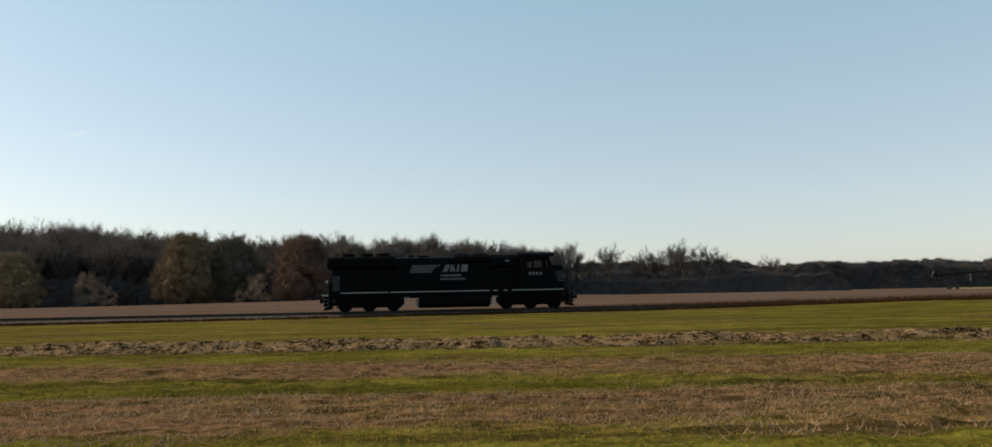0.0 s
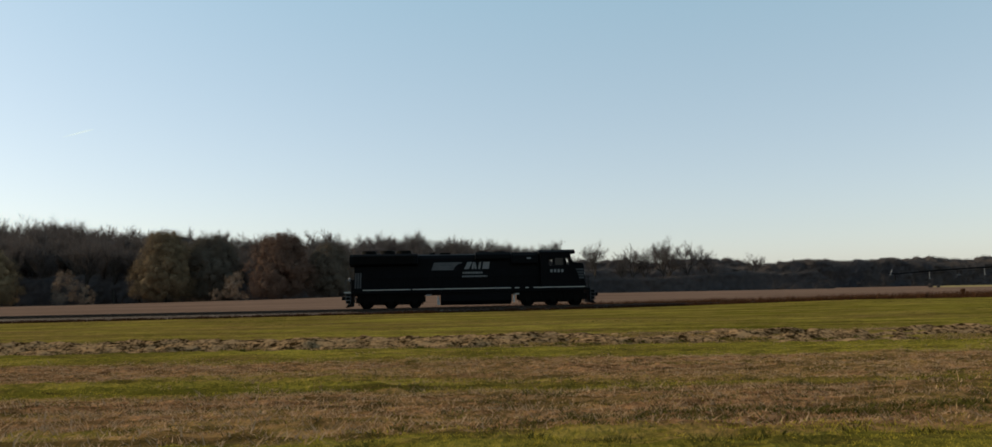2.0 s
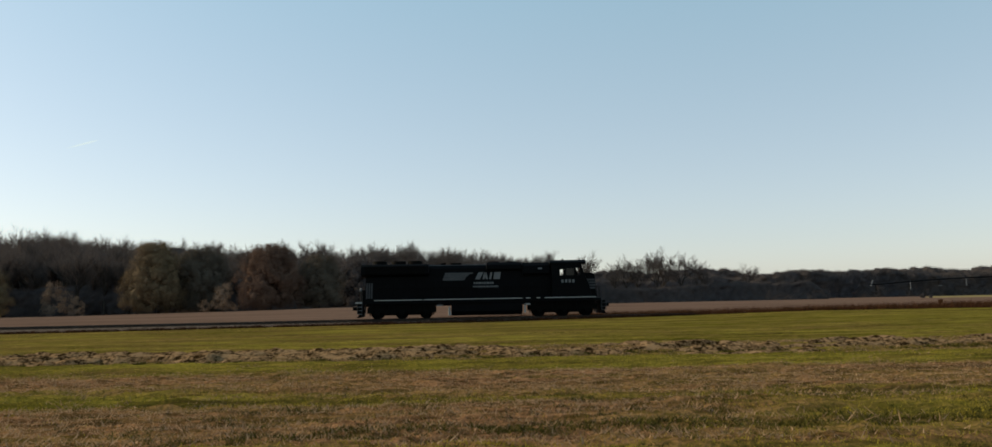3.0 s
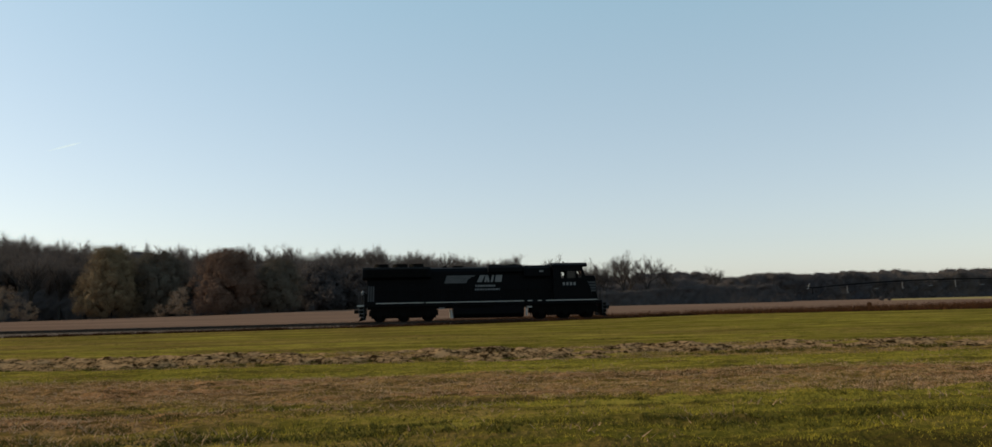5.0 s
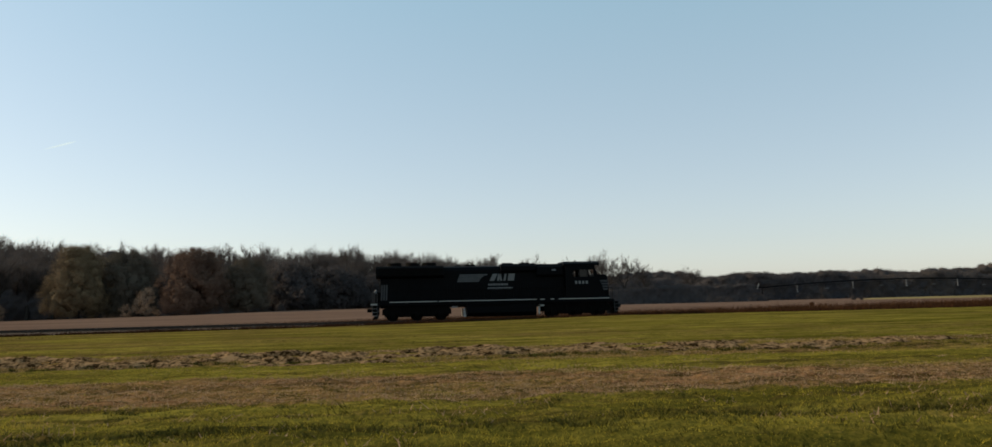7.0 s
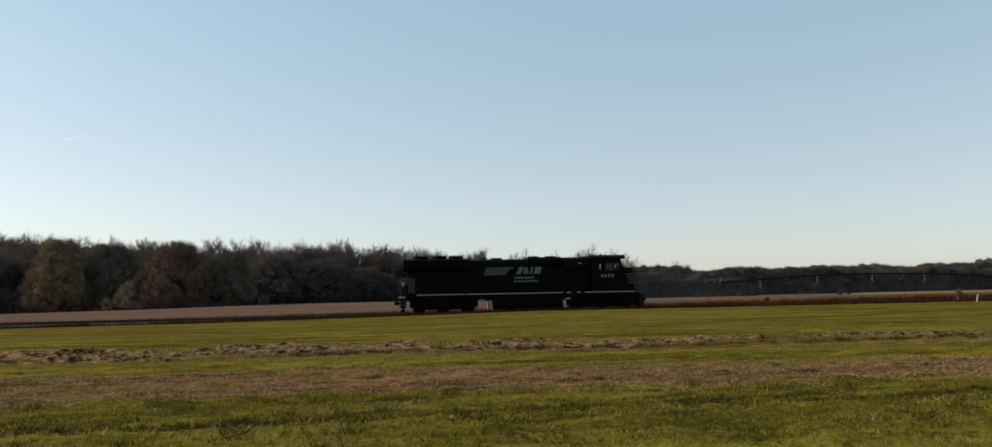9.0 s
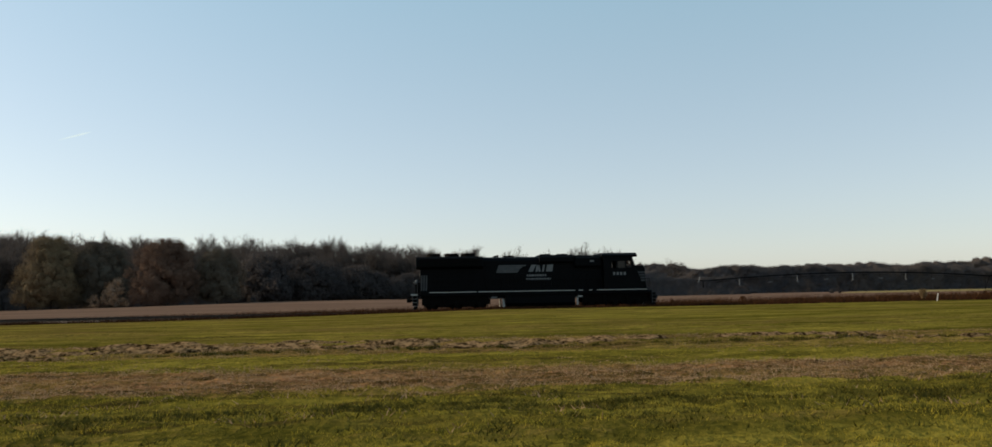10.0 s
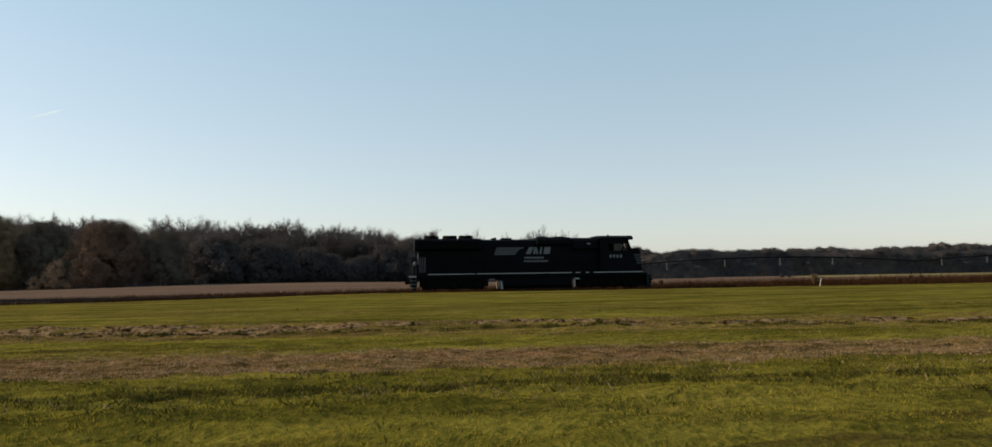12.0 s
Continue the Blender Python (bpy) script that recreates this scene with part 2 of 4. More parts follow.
def box(bm, x0, x1, y0, y1, z0, z1, bevel=0.0):
    made = bmesh.ops.create_cube(bm, size=1, matrix=Matrix.LocRotScale(((x0 + x1) / 2, (y0 + y1) / 2, (z0 + z1) / 2), None, (x1 - x0, y1 - y0, z1 - z0)))
    if bevel:
        edges = list({e for v in made["verts"] for e in v.link_edges})
        bmesh.ops.bevel(bm, geom=edges, offset=bevel, segments=2, affect="EDGES", profile=0.5)
    return bm


def rod(bm, a, b, r, r2=None, n=8):
    a, b = Vector(a), Vector(b)
    way = b - a
    m = Matrix.Translation((a + b) / 2) @ way.to_track_quat("Z", "Y").to_matrix().to_4x4()
    bmesh.ops.create_cone(bm, cap_ends=True, segments=n, radius1=r, radius2=r if r2 is None else r2, depth=way.length, matrix=m)
    return bm


def prism(bm, outline, y0, y1, bevel=0.0):
    """An outline in x and z, pushed from y0 to y1."""
    f = bm.faces.new([bm.verts.new((x, y0, z)) for x, z in outline])
    out = bmesh.ops.extrude_face_region(bm, geom=[f])
    vs = [v for v in out["geom"] if isinstance(v, bmesh.types.BMVert)]
    bmesh.ops.translate(bm, verts=vs, vec=(0, y1 - y0, 0))
    bmesh.ops.recalc_face_normals(bm, faces=bm.faces[:])
    if bevel:
        bmesh.ops.bevel(bm, geom=bm.edges[:], offset=bevel, segments=2, affect="EDGES", profile=0.5)
    return bm


def hood(bm, outline, x0, x1, bevel=0.0):
    """An outline in y and z, pushed from x0 to x1."""
    f = bm.faces.new([bm.verts.new((x0, y, z)) for y, z in outline])
    out = bmesh.ops.extrude_face_region(bm, geom=[f])
    vs = [v for v in out["geom"] if isinstance(v, bmesh.types.BMVert)]
    bmesh.ops.translate(bm, verts=vs, vec=(x1 - x0, 0, 0))
    bmesh.ops.recalc_face_normals(bm, faces=bm.faces[:])
    if bevel:
        bmesh.ops.bevel(bm, geom=bm.edges[:], offset=bevel, segments=2, affect="EDGES", profile=0.5)
    return bm


def bmn():
    return bmesh.new()


# ---- ground ----
PROFILE_Y = [-3000, -6, 2.5, 4.2, 6.5, 8, 10.4, 12, 14, 17, 20, 27.0, 28.2, 29.2, 31.4, 34.5, 60, 62.5, 72, 270, 500, 3000]
PROFILE_Z = [0.6, 0.75, 0.8, 1.08, 1.1, 1.0, 0.88, 0.79, 0.62, 0.42, 0.37, 0.34, 0.2, 0.18, 0.33, 0.32, 0.22, 0.2, 0.15, -1.5, -3.2, -4.0]


def value_noise(x, y, seed=0):
    """Smooth lattice noise from 0 to 1 on arrays."""
    x, y = np.asarray(x, float), np.asarray(y, float)
    xi, yi = np.floor(x), np.floor(y)
    fx_, fy_ = x - xi, y - yi
    fx_, fy_ = fx_ * fx_ * (3 - 2 * fx_), fy_ * fy_ * (3 - 2 * fy_)

    def lattice(a, b):
        h = np.sin(a * 127.1 + b * 311.7 + seed * 74.7) * 43758.5453
        return h - np.floor(h)

    low = lattice(xi, yi) * (1 - fx_) + lattice(xi + 1, yi) * fx_
    high = lattice(xi, yi + 1) * (1 - fx_) + lattice(xi + 1, yi + 1) * fx_
    return low * (1 - fy_) + high * fy_


def relief(x, y):
    """Clods, ruts and tussocks of the near ground, about zero on average."""
    u = y + LEAN * x
    fine = value_noise(x * 2.6, u * 4.2, 1) + 0.5 * value_noise(x * 6.1, u * 8.3, 2) + 0.8 * value_noise(x * 0.7, u * 1.6, 3) - 1.15
    tussock = np.clip(value_noise(x * 2.6, u * 4.5, 9) - 0.6, 0, 1) * 0.1 * np.interp(y, [4.5, 14, 22], [1, 0.8, 0.2])
    return fine * np.where((u > 14.5) & (u < 22.5), 0.12, 0.08) + tussock


def ground_z(x, y):
    """Height of the ground: a bank by the road, a shallow ditch, then fields that fall away gently."""
    x, y = np.asarray(x, float), np.asarray(y, float)
    u = np.where(y < 45, y + LEAN * np.clip(x, -60, 120) * np.clip((y - 8) / 12, 0, 1) * np.clip((45 - y) / 10, 0, 1), y)
    z = np.interp(u, PROFILE_Y, PROFILE_Z)
    near = np.clip((50 - y) / 20, 0, 1)
    rim = np.interp(x, [-40, -15, 4, 15, 30, 42, 62, 150], [-0.08, -0.02, 0.06, 0.1, 0.27, 0.46, 0.38, 0.34])
    # the bank under the hay stands higher along its middle stretch
    z = z + np.interp(x, [4, 15, 24, 34, 48, 62], [0.0, 0.12, 0.13, 0.2, 0.2, 0.05]) * np.clip(1 - np.abs(u - 30.8) / 3.0, 0, 1)
    z = z + rim * np.interp(y, [40, 60, 64.0, 66.5, 75], [0, 0.85, 1, 0.3, 0])
    swell = np.interp(x, [-140, -60, -20, 20, 90], [-0.4, 0.4, 1.2, 1.2, 0.0])
    z = z + swell * np.interp(y, [130, 280], [0, 1])
    return z + near * relief(x, y)


def build_ground():
    xs = np.concatenate([[-3000, -1500, -800, -400, -200, -120, -80], np.arange(-60, -14, 0.8), np.arange(-14, 76, 0.2), np.arange(76, 130, 0.8), [140, 170, 220, 300, 420, 600, 900, 1600, 3000]])
    ys = np.concatenate([[-3000, -600, -100, -20, -6, 0, 3], np.arange(4.4, 24, 0.13), np.arange(24, 40, 0.3), np.arange(40, 76, 1.0), [80, 90, 110, 140, 180, 230, 280, 340, 420, 520, 800, 1500, 3000]])
    gx, gy = np.meshgrid(xs, ys)
    gz = ground_z(gx, gy)
    verts = np.stack([gx, gy, gz], -1).reshape(-1, 3)
    i, j = np.meshgrid(np.arange(len(xs) - 1), np.arange(len(ys) - 1))
    a = (j * len(xs) + i).ravel()
    faces = np.stack([a, a + 1, a + 1 + len(xs), a + len(xs)], -1)
    ob = raw("ground", verts, faces, M_GROUND)
    ob.data.polygons.foreach_set("use_smooth", np.ones(len(faces), dtype=bool))
    return tagged(ob, "flat farm field of mown grass, dry strips and brown stubble", "field", kind="structure")


build_ground()

# ---- railway ----
TRACK_Y, RAIL_Z = 67.6, 0.6
HALF_GAUGE = 0.755


def grade(x):
    """The track falls a little along its middle stretch."""
    return -0.003 * min(max(x - 12.0, 0.0), 45.0)


def laid(bm):
    """Bends a long straight piece to the track's fall."""
    for x in (12.0, 57.0):
        bmesh.ops.bisect_plane(bm, geom=bm.verts[:] + bm.edges[:] + bm.faces[:], plane_co=(x, 0, 0), plane_no=(1, 0, 0))
    for v in bm.verts:
        v.co.z += grade(v.co.x)


def build_track():
    bed = bmn()
    z1 = RAIL_Z - 0.2
    hood(bed, [(-3.6, -0.8), (-3.4, 0.0), (-1.75, z1), (1.75, z1), (3.1, 0.1), (3.3, -0.6)], -420, 420)
    for v in bed.verts:
        v.co.y += TRACK_Y
    laid(bed)
    part("railway_bed", bed, M_BALLAST)
    tagged(bpy.data.objects["railway_bed"], "low ballast bank of grey-brown stone under the track", "ballast", kind="structure")
    track = tagged(new("railway_track"), "single railway track of worn steel rails on wooden sleepers", "railway track", kind="structure")
    track.location = (0, TRACK_Y, z1)
    for s in (-1, 1):
        bm = bmn()
        hood(bm, [(-0.07, 0.055), (0.07, 0.055), (0.07, 0.075), (0.012, 0.09), (0.012, 0.16), (0.036, 0.165), (0.036, 0.2), (-0.036, 0.2), (-0.036, 0.165), (-0.012, 0.16), (-0.012, 0.09), (-0.07, 0.075)], -420, 420)
        for v in bm.verts:
            v.co.y += s * HALF_GAUGE
        laid(bm)
        part("rail", bm, M_STEEL, track, "worn steel rail")
    return track


track = build_track()

# ---- the locomotive: x forward, y to its left, z up from the rail ----
loco = tagged(new("diesel_locomotive"), "black six-axle diesel freight locomotive with white sill stripe", "locomotive")


def fx(m):
    """Metres from the rear coupler, to the locomotive's own x."""
    return m - 10.85


AXLES = [fx(m) for m in (1.95, 4.0, 6.05, 15.7, 17.8, 19.85)]
wheelsets = []


def build_loco():
    F = fx
    # underframe and decks
    bm = bmn()
    box(bm, F(0.8), F(20.9), -1.5, 1.5, 1.28, 1.5, 0.02)
    box(bm, F(1.0), F(20.5), -1.1, 1.1, 1.05, 1.28)
    frame_part = part("underframe", bm, M_BLACK, loco)
    for s in (-1, 1):
        for a, b in ((1.7, 5.7), (5.85, 14.2), (14.5, 14.9), (15.4, 15.7), (16.1, 20.55)):
            bm = bmn()
            box(bm, F(a), F(b), s * 1.538 - 0.006, s * 1.538 + 0.006, 1.55, 1.625)
            part("sill_stripe", bm, M_WHITE, loco, "white sill stripe")
        bm = bmn()
        box(bm, F(0.95), F(20.6), s * 1.5 - 0.03, s * 1.5 + 0.03, 1.4, 1.7, 0.01)
        part("walkway_sill", bm, M_BLACK, loco)
    # long hood with rounded shoulders
    bm = bmn()
    hood(bm, [(-0.95, 1.5), (-0.95, 4.2), (-0.8, 4.45), (-0.45, 4.55), (0.45, 4.55), (0.8, 4.45), (0.95, 4.2), (0.95, 1.5)], F(0.95), F(16.75), 0.03)
    long_hood = part("long_hood", bm, M_BLACK, loco)
    # doors along the hood
    for s in (-1, 1):
        for i in range(15):
            a = 6.6 + i * 0.63
            bm = bmn()
            box(bm, F(a), F(a + 0.57), s * 0.965 - 0.02, s * 0.965 + 0.02, 1.75, 3.1, 0.012)
            door = part("hood_door", bm, M_BLACK, long_hood)
            bm = bmn()
            rod(bm, (F(a + 0.5), s * 1.0, 2.3), (F(a + 0.5), s * 1.0, 2.5), 0.014, n=6)
            part("door_latch", bm, M_GRIME, door)
        for i in range(5):
            a = 1.5 + i * 0.95
            bm = bmn()
            box(bm, F(a), F(a + 0.85), s * 0.965 - 0.02, s * 0.965 + 0.02, 1.75, 3.2, 0.012)
            part("hood_door", bm, M_BLACK, long_hood)
    # flared radiators at the rear, with louvred intakes
    bm = bmn()
    hood(bm, [(-0.95, 3.55), (-1.5, 3.75), (-1.5, 4.42), (-1.3, 4.6), (1.3, 4.6), (1.5, 4.42), (1.5, 3.75), (0.95, 3.55)], F(0.6), F(6.3), 0.025)
    rad = part("radiator_housing", bm, M_BLACK, loco)
    for s in (-1, 1):
        for i in range(9):
            bm = bmn()
            z = 3.83 + i * 0.072
            box(bm, F(0.9), F(6.0), s * 1.51 - 0.015, s * 1.51 + 0.015, z, z + 0.03)
            part("louvre", bm, M_GRIME, rad)
    for m in (2.1, 3.7, 5.1):
        bm = bmn()
        rod(bm, (F(m), 0, 4.55), (F(m), 0, 4.9), 0.66, 0.62, 20)
        fan = part("radiator_fan", bm, M_GRIME, rad)
        bm = bmn()
        for k in range(6):
            c, s_ = math.cos(k * math.pi / 6), math.sin(k * math.pi / 6)
            rod(bm, (F(m) - 0.6 * c, -0.6 * s_, 4.91), (F(m) + 0.6 * c, 0.6 * s_, 4.91), 0.015, n=5)
        part("fan_guard", bm, M_GRIME, fan)
    # low roof pods: exhaust, dynamic brake, filter box
    bm = bmn()
    box(bm, F(8.2), F(9.1), -0.4, 0.4, 4.5, 4.68, 0.04)
    part("exhaust_stack", bm, M_GRIME, loco)
    bm = bmn()
    hood(bm, [(-1.1, 3.95), (-1.25, 4.1), (-1.25, 4.45), (-1.0, 4.68), (1.0, 4.68), (1.25, 4.45), (1.25, 4.1), (1.1, 3.95)], F(11.2), F(14.2), 0.03)
    brake = part("dynamic_brake_housing", bm, M_BLACK, loco)
    for m in (11.9, 13.4):
        bm = bmn()
        rod(bm, (F(m), 0, 4.6), (F(m), 0, 4.78), 0.5, 0.48, 18)
        part("brake_fan", bm, M_GRIME, brake)
    bm = bmn()
    hood(bm, [(-1.2, 3.55), (-1.3, 3.7), (-1.3, 4.35), (-1.0, 4.62), (1.0, 4.62), (1.3, 4.35), (1.3, 3.7), (1.2, 3.55)], F(14.3), F(16.6), 0.03)
    filt = part("air_filter_box", bm, M_BLACK, loco)
    for s in (-1, 1):
        bm = bmn()
        box(bm, F(15.6), F(15.95), s * 1.3 - 0.02, s * 1.3 + 0.02, 4.02, 4.16, 0.01)
        part("marker_panel", bm, M_GREY, filt, "pale reflective panel")
    # cab: lower walls, pillars between the windows, roof
    bm = bmn()
    prism(bm, [(F(16.75), 1.5), (F(16.75), 3.46), (F(19.62), 3.46), (F(20.0), 2.6), (F(20.2), 1.5)], -1.5, 1.5, 0.03)
    cab = part("cab", bm, M_BLACK, loco)
    bm = bmn()
    hood(bm, [(-1.55, 4.42), (-1.55, 4.6), (-1.2, 4.78), (1.2, 4.78), (1.55, 4.6), (1.55, 4.42)], F(16.6), F(19.73), 0.02)
    part("cab_roof", bm, M_BLACK, cab)
    bm = bmn()
    box(bm, F(16.75), F(16.85), -1.5, 1.5, 3.44, 4.5)
    part("cab_rear_wall", bm, M_BLACK, cab)
    for s in (-1, 1):
        bm = bmn()
        prism(bm, [(F(16.85), 4.06), (F(19.4), 4.06), (F(19.3), 4.45), (F(16.85), 4.45)], s * 1.46 - 0.04, s * 1.46 + 0.04)
        part("window_header", bm, M_BLACK, cab)
        ends = ([(16.85, 3.44), (17.47, 3.44), (17.47, 4.06), (16.85, 4.06)], [(19.24, 3.44), (19.62, 3.44), (19.42, 4.06), (19.2, 4.06)])
        posts = ([(17.9, 3.44), (18.0, 3.44), (18.0, 4.06), (17.9, 4.06)], [(18.7, 3.44), (18.82, 3.44), (18.82, 4.06), (18.7, 4.06)])
        for outline in ends + (posts if s < 0 else ()):
            bm = bmn()
            prism(bm, [(F(x), z) for x, z in outline], s * 1.46 - 0.04, s * 1.46 + 0.04)
            part("window_pillar", bm, M_BLACK, cab)
        # the pane on the far side stands slid open
        a, b = (18.0, 18.7) if s < 0 else (17.05, 17.45)
        bm = bmn()
        box(bm, F(a), F(b), s * 1.4 - 0.01, s * 1.4 + 0.01, 3.46, 4.06)
        part("side_window", bm, M_GLASS, cab, "dark cab side window")
        bm = bmn()
        box(bm, F(17.4), F(19.3), s * 1.52 - 0.03, s * 1.52 + 0.03, 4.07, 4.11)
        part("window_visor", bm, M_BLACK, cab)
        bm = bmn()
        box(bm, F(18.1), F(18.5), s * 0.55 - 0.25, s * 0.55 + 0.25, 3.3, 4.05, 0.06)
        part("cab_seat", bm, M_GRIME, cab)
        # running number: plain bars
        for i in range(4):
            bm = bmn()
            box(bm, F(17.58 + i * 0.31), F(17.58 + i * 0.31 + 0.19), s * 1.503 - 0.006, s * 1.503 + 0.006, 2.84, 3.1)
            part("number_bar", bm, M_GREY, cab, "pale number bar")
    for y in (-0.75, 0.05):
        bm = bmn()
        box(bm, -0.01, 0.01, y, y + 0.7, -0.3, 0.3, 0.006)
        w = part("windscreen", bm, M_GLASS, cab, "dark windscreen")
        w.matrix_basis = pose(F(19.48), 0, 3.86, 0, -18, 0)
    # nose
    bm = bmn()
    prism(bm, [(F(19.5), 1.5), (F(19.4), 3.7), (F(20.5), 3.64), (F(20.62), 3.4), (F(20.68), 2.2), (F(20.8), 1.5)], -0.85, 0.85, 0.05)
    nose = part("nose", bm, M_BLACK, loco)
    for s in (-1, 1):
        for i in range(4):
            z = 2.28 + i * 0.235
            bm = bmn()
            prism(bm, [(F(19.98 - i * 0.05), z), (F(20.62), z), (F(20.58), z + 0.17), (F(19.94 - i * 0.05), z + 0.17)], s * 0.86 - 0.008, s * 0.86 + 0.008)
            part("nose_stripe", bm, M_DIM, nose, "pale grey nose stripe")
    bm = bmn()
    box(bm, F(20.5), F(20.74), -0.3, 0.3, 2.6, 2.85, 0.03)
    lights = part("headlight_housing", bm, M_GRIME, nose)
    for y in (-0.13, 0.13):
        bm = bmn()
        rod(bm, (F(20.72), y, 2.72), (F(20.78), y, 2.72), 0.09, n=14)
        part("headlight", bm, M_LAMP, lights, "round headlight lens")
    bm = bmn()
    box(bm, F(0.92), F(0.97), -0.5, 0.5, 3.0, 3.3, 0.01)
    part("rear_number_board", bm, M_GREY, long_hood, "pale number board")
    for s in (-1, 1):
        for i in range(3):
            bm = bmn()
            prism(bm, [(F(0.98 + i * 0.2), 1.75), (F(1.12 + i * 0.2), 1.75), (F(1.16 + i * 0.2), 3.05), (F(1.02 + i * 0.2), 3.05)], s * 0.99 - 0.006, s * 0.99 + 0.006)
            part("rear_corner_stripe", bm, M_DIM, long_hood, "pale grey corner stripe")
        bm = bmn()
        box(bm, F(0.15), F(0.7), s * 1.51 - 0.01, s * 1.51 + 0.01, 1.36, 1.48)
        part("platform_edge", bm, M_WHITE, loco, "white platform edge")
    # herald: slanted panel, two letter shapes as bars, and two lines of bars
    for s in (-1, 1):
        y0 = s * 0.992
        for i, (x0, x1) in enumerate(((7.43, 9.3), (7.48, 9.36), (7.53, 9.48), (7.58, 9.66), (7.63, 9.98))):
            z = 3.18 + i * 0.134
            bm = bmn()
            prism(bm, [(F(x0), z), (F(x1), z), (F(x1 + 0.1), z + 0.116), (F(x0 + 0.05), z + 0.116)], y0 - 0.006, y0 + 0.006)
            part("herald_panel", bm, M_MANE, long_hood, "dim grey slanted band")
        for a, w, tilt, mat in ((10.22, 0.42, 0.3, M_GREY), (10.86, 0.18, 0.12, M_GREY), (11.14, 0.18, -0.1, M_GREY), (11.42, 0.18, 0.12, M_GREY), (11.78, 0.56, 0.1, M_GREY)):
            bm = bmn()
            prism(bm, [(F(a), 3.24), (F(a + w), 3.24), (F(a + w + tilt), 3.84), (F(a + tilt), 3.84)], y0 - 0.006, y0 + 0.006)
            part("herald_bar", bm, mat, long_hood, "pale grey slanted bar")
        for z, a, b in ((2.84, 10.1, 11.8), (2.52, 10.05, 12.2)):
            bm = bmn()
            x = a
            k = 0
            while x < b:
                w = 0.13 + 0.05 * (k % 3)
                box(bm, F(x), F(min(x + w, b)), y0 - 0.006, y0 + 0.006, z, z + 0.17)
                x += w + 0.05
                k += 1
            part("name_bars", bm, M_GREY, long_hood, "row of pale lettering bars")
    # fuel tank and air reservoirs
    bm = bmn()
    hood(bm, [(-1.25, 0.3), (-1.45, 0.55), (-1.45, 1.25), (1.45, 1.25), (1.45, 0.55), (1.25, 0.3), (0.9, 0.2), (-0.9, 0.2)], F(8.2), F(14.2), 0.03)
    tank = part("fuel_tank", bm, M_BLACK, loco)
    for s in (-1, 1):
        bm = bmn()
        rod(bm, (F(8.6), s * 1.3, 1.15), (F(11.6), s * 1.3, 1.15), 0.17, n=14)
        part("air_reservoir", bm, M_GRIME, tank)
        # added pale shapes imitate the bright field seen through gaps beside the tank
        bm = bmn()
        box(bm, F(14.36), F(14.5), s * 1.3 - 0.05, s * 1.3 + 0.05, 0.35, 1.12)
        box(bm, F(14.36), F(14.88), s * 1.3 - 0.05, s * 1.3 + 0.05, 1.0, 1.14)
        part("front_gap_daylight", bm, M_WHITE, loco, "pale bent shape standing for daylight through the front gap")
        bm = bmn()
        rod(bm, (F(8.05), s * 1.3, 0.25), (F(7.98), s * 1.3, 0.95), 0.12, 0.06)
        part("rear_gap_daylight", bm, M_WHITE, loco, "pale upright shape standing for daylight through the rear gap")
        bm = bmn()
        prism(bm, [(F(6.9), 1.02), (F(7.0), 1.16), (F(7.5), 1.16), (F(7.4), 1.02)], s * 1.3 - 0.05, s * 1.3 + 0.05)
        part("rear_gap_daylight_top", bm, M_GREY, loco, "pale slanted shape standing for daylight through the rear gap")
    # bogies
    for group_ in (AXLES[:3], AXLES[3:]):
        c = group_[1]
        bm = bmn()
        for s in (-1, 1):
            prism(bm, [(c - 2.9, 0.5), (c - 2.9, 0.98), (c - 2.5, 1.12), (c + 2.5, 1.12), (c + 2.9, 0.98), (c + 2.9, 0.5), (c + 2.45, 0.52), (c + 1.55, 0.52), (c + 1.35, 0.32), (c + 0.72, 0.32),
                       (c + 0.5, 0.52), (c - 0.5, 0.52), (c - 0.72, 0.32), (c - 1.35, 0.32), (c - 1.55, 0.52), (c - 2.45, 0.52)], s * 1.08 - 0.08, s * 1.08 + 0.08)
        box(bm, c - 0.35, c + 0.35, -1.0, 1.0, 0.75, 1.05)
        for m in (-1.02, 1.02):
            box(bm, c + m - 0.48, c + m + 0.48, -0.5, 0.5, 0.3, 1.05, 0.05)
        bogie = part("bogie_frame", bm, M_GRIME, loco)
        for x in group_:
            for s in (-1, 1):
                bm = bmn()
                box(bm, x - 0.2, x + 0.2, s * 1.2 - 0.08, s * 1.2 + 0.08, 0.35, 0.72, 0.03)
                part("axle_box", bm, M_GRIME, bogie)
        for x in group_:
            for s in (-1, 1):
                for e in (-1, 1):
                    bm = bmn()
                    prism(bm, [(x + e * 0.57, 0.3), (x + e * 0.66, 0.3), (x + e * 0.7, 0.95), (x + e * 0.6, 0.95)], s * 0.84 - 0.06, s * 0.84 + 0.06)
                    part("brake_hanger", bm, M_GRIME, bogie)
        for x in (c - 1.02, c + 1.02):
            for s in (-1, 1):
                bm = bmn()
                rod(bm, (x, s * 1.22, 0.55), (x, s * 1.22, 1.1), 0.13, n=12)
                part("coil_spring", bm, M_GRIME, bogie)
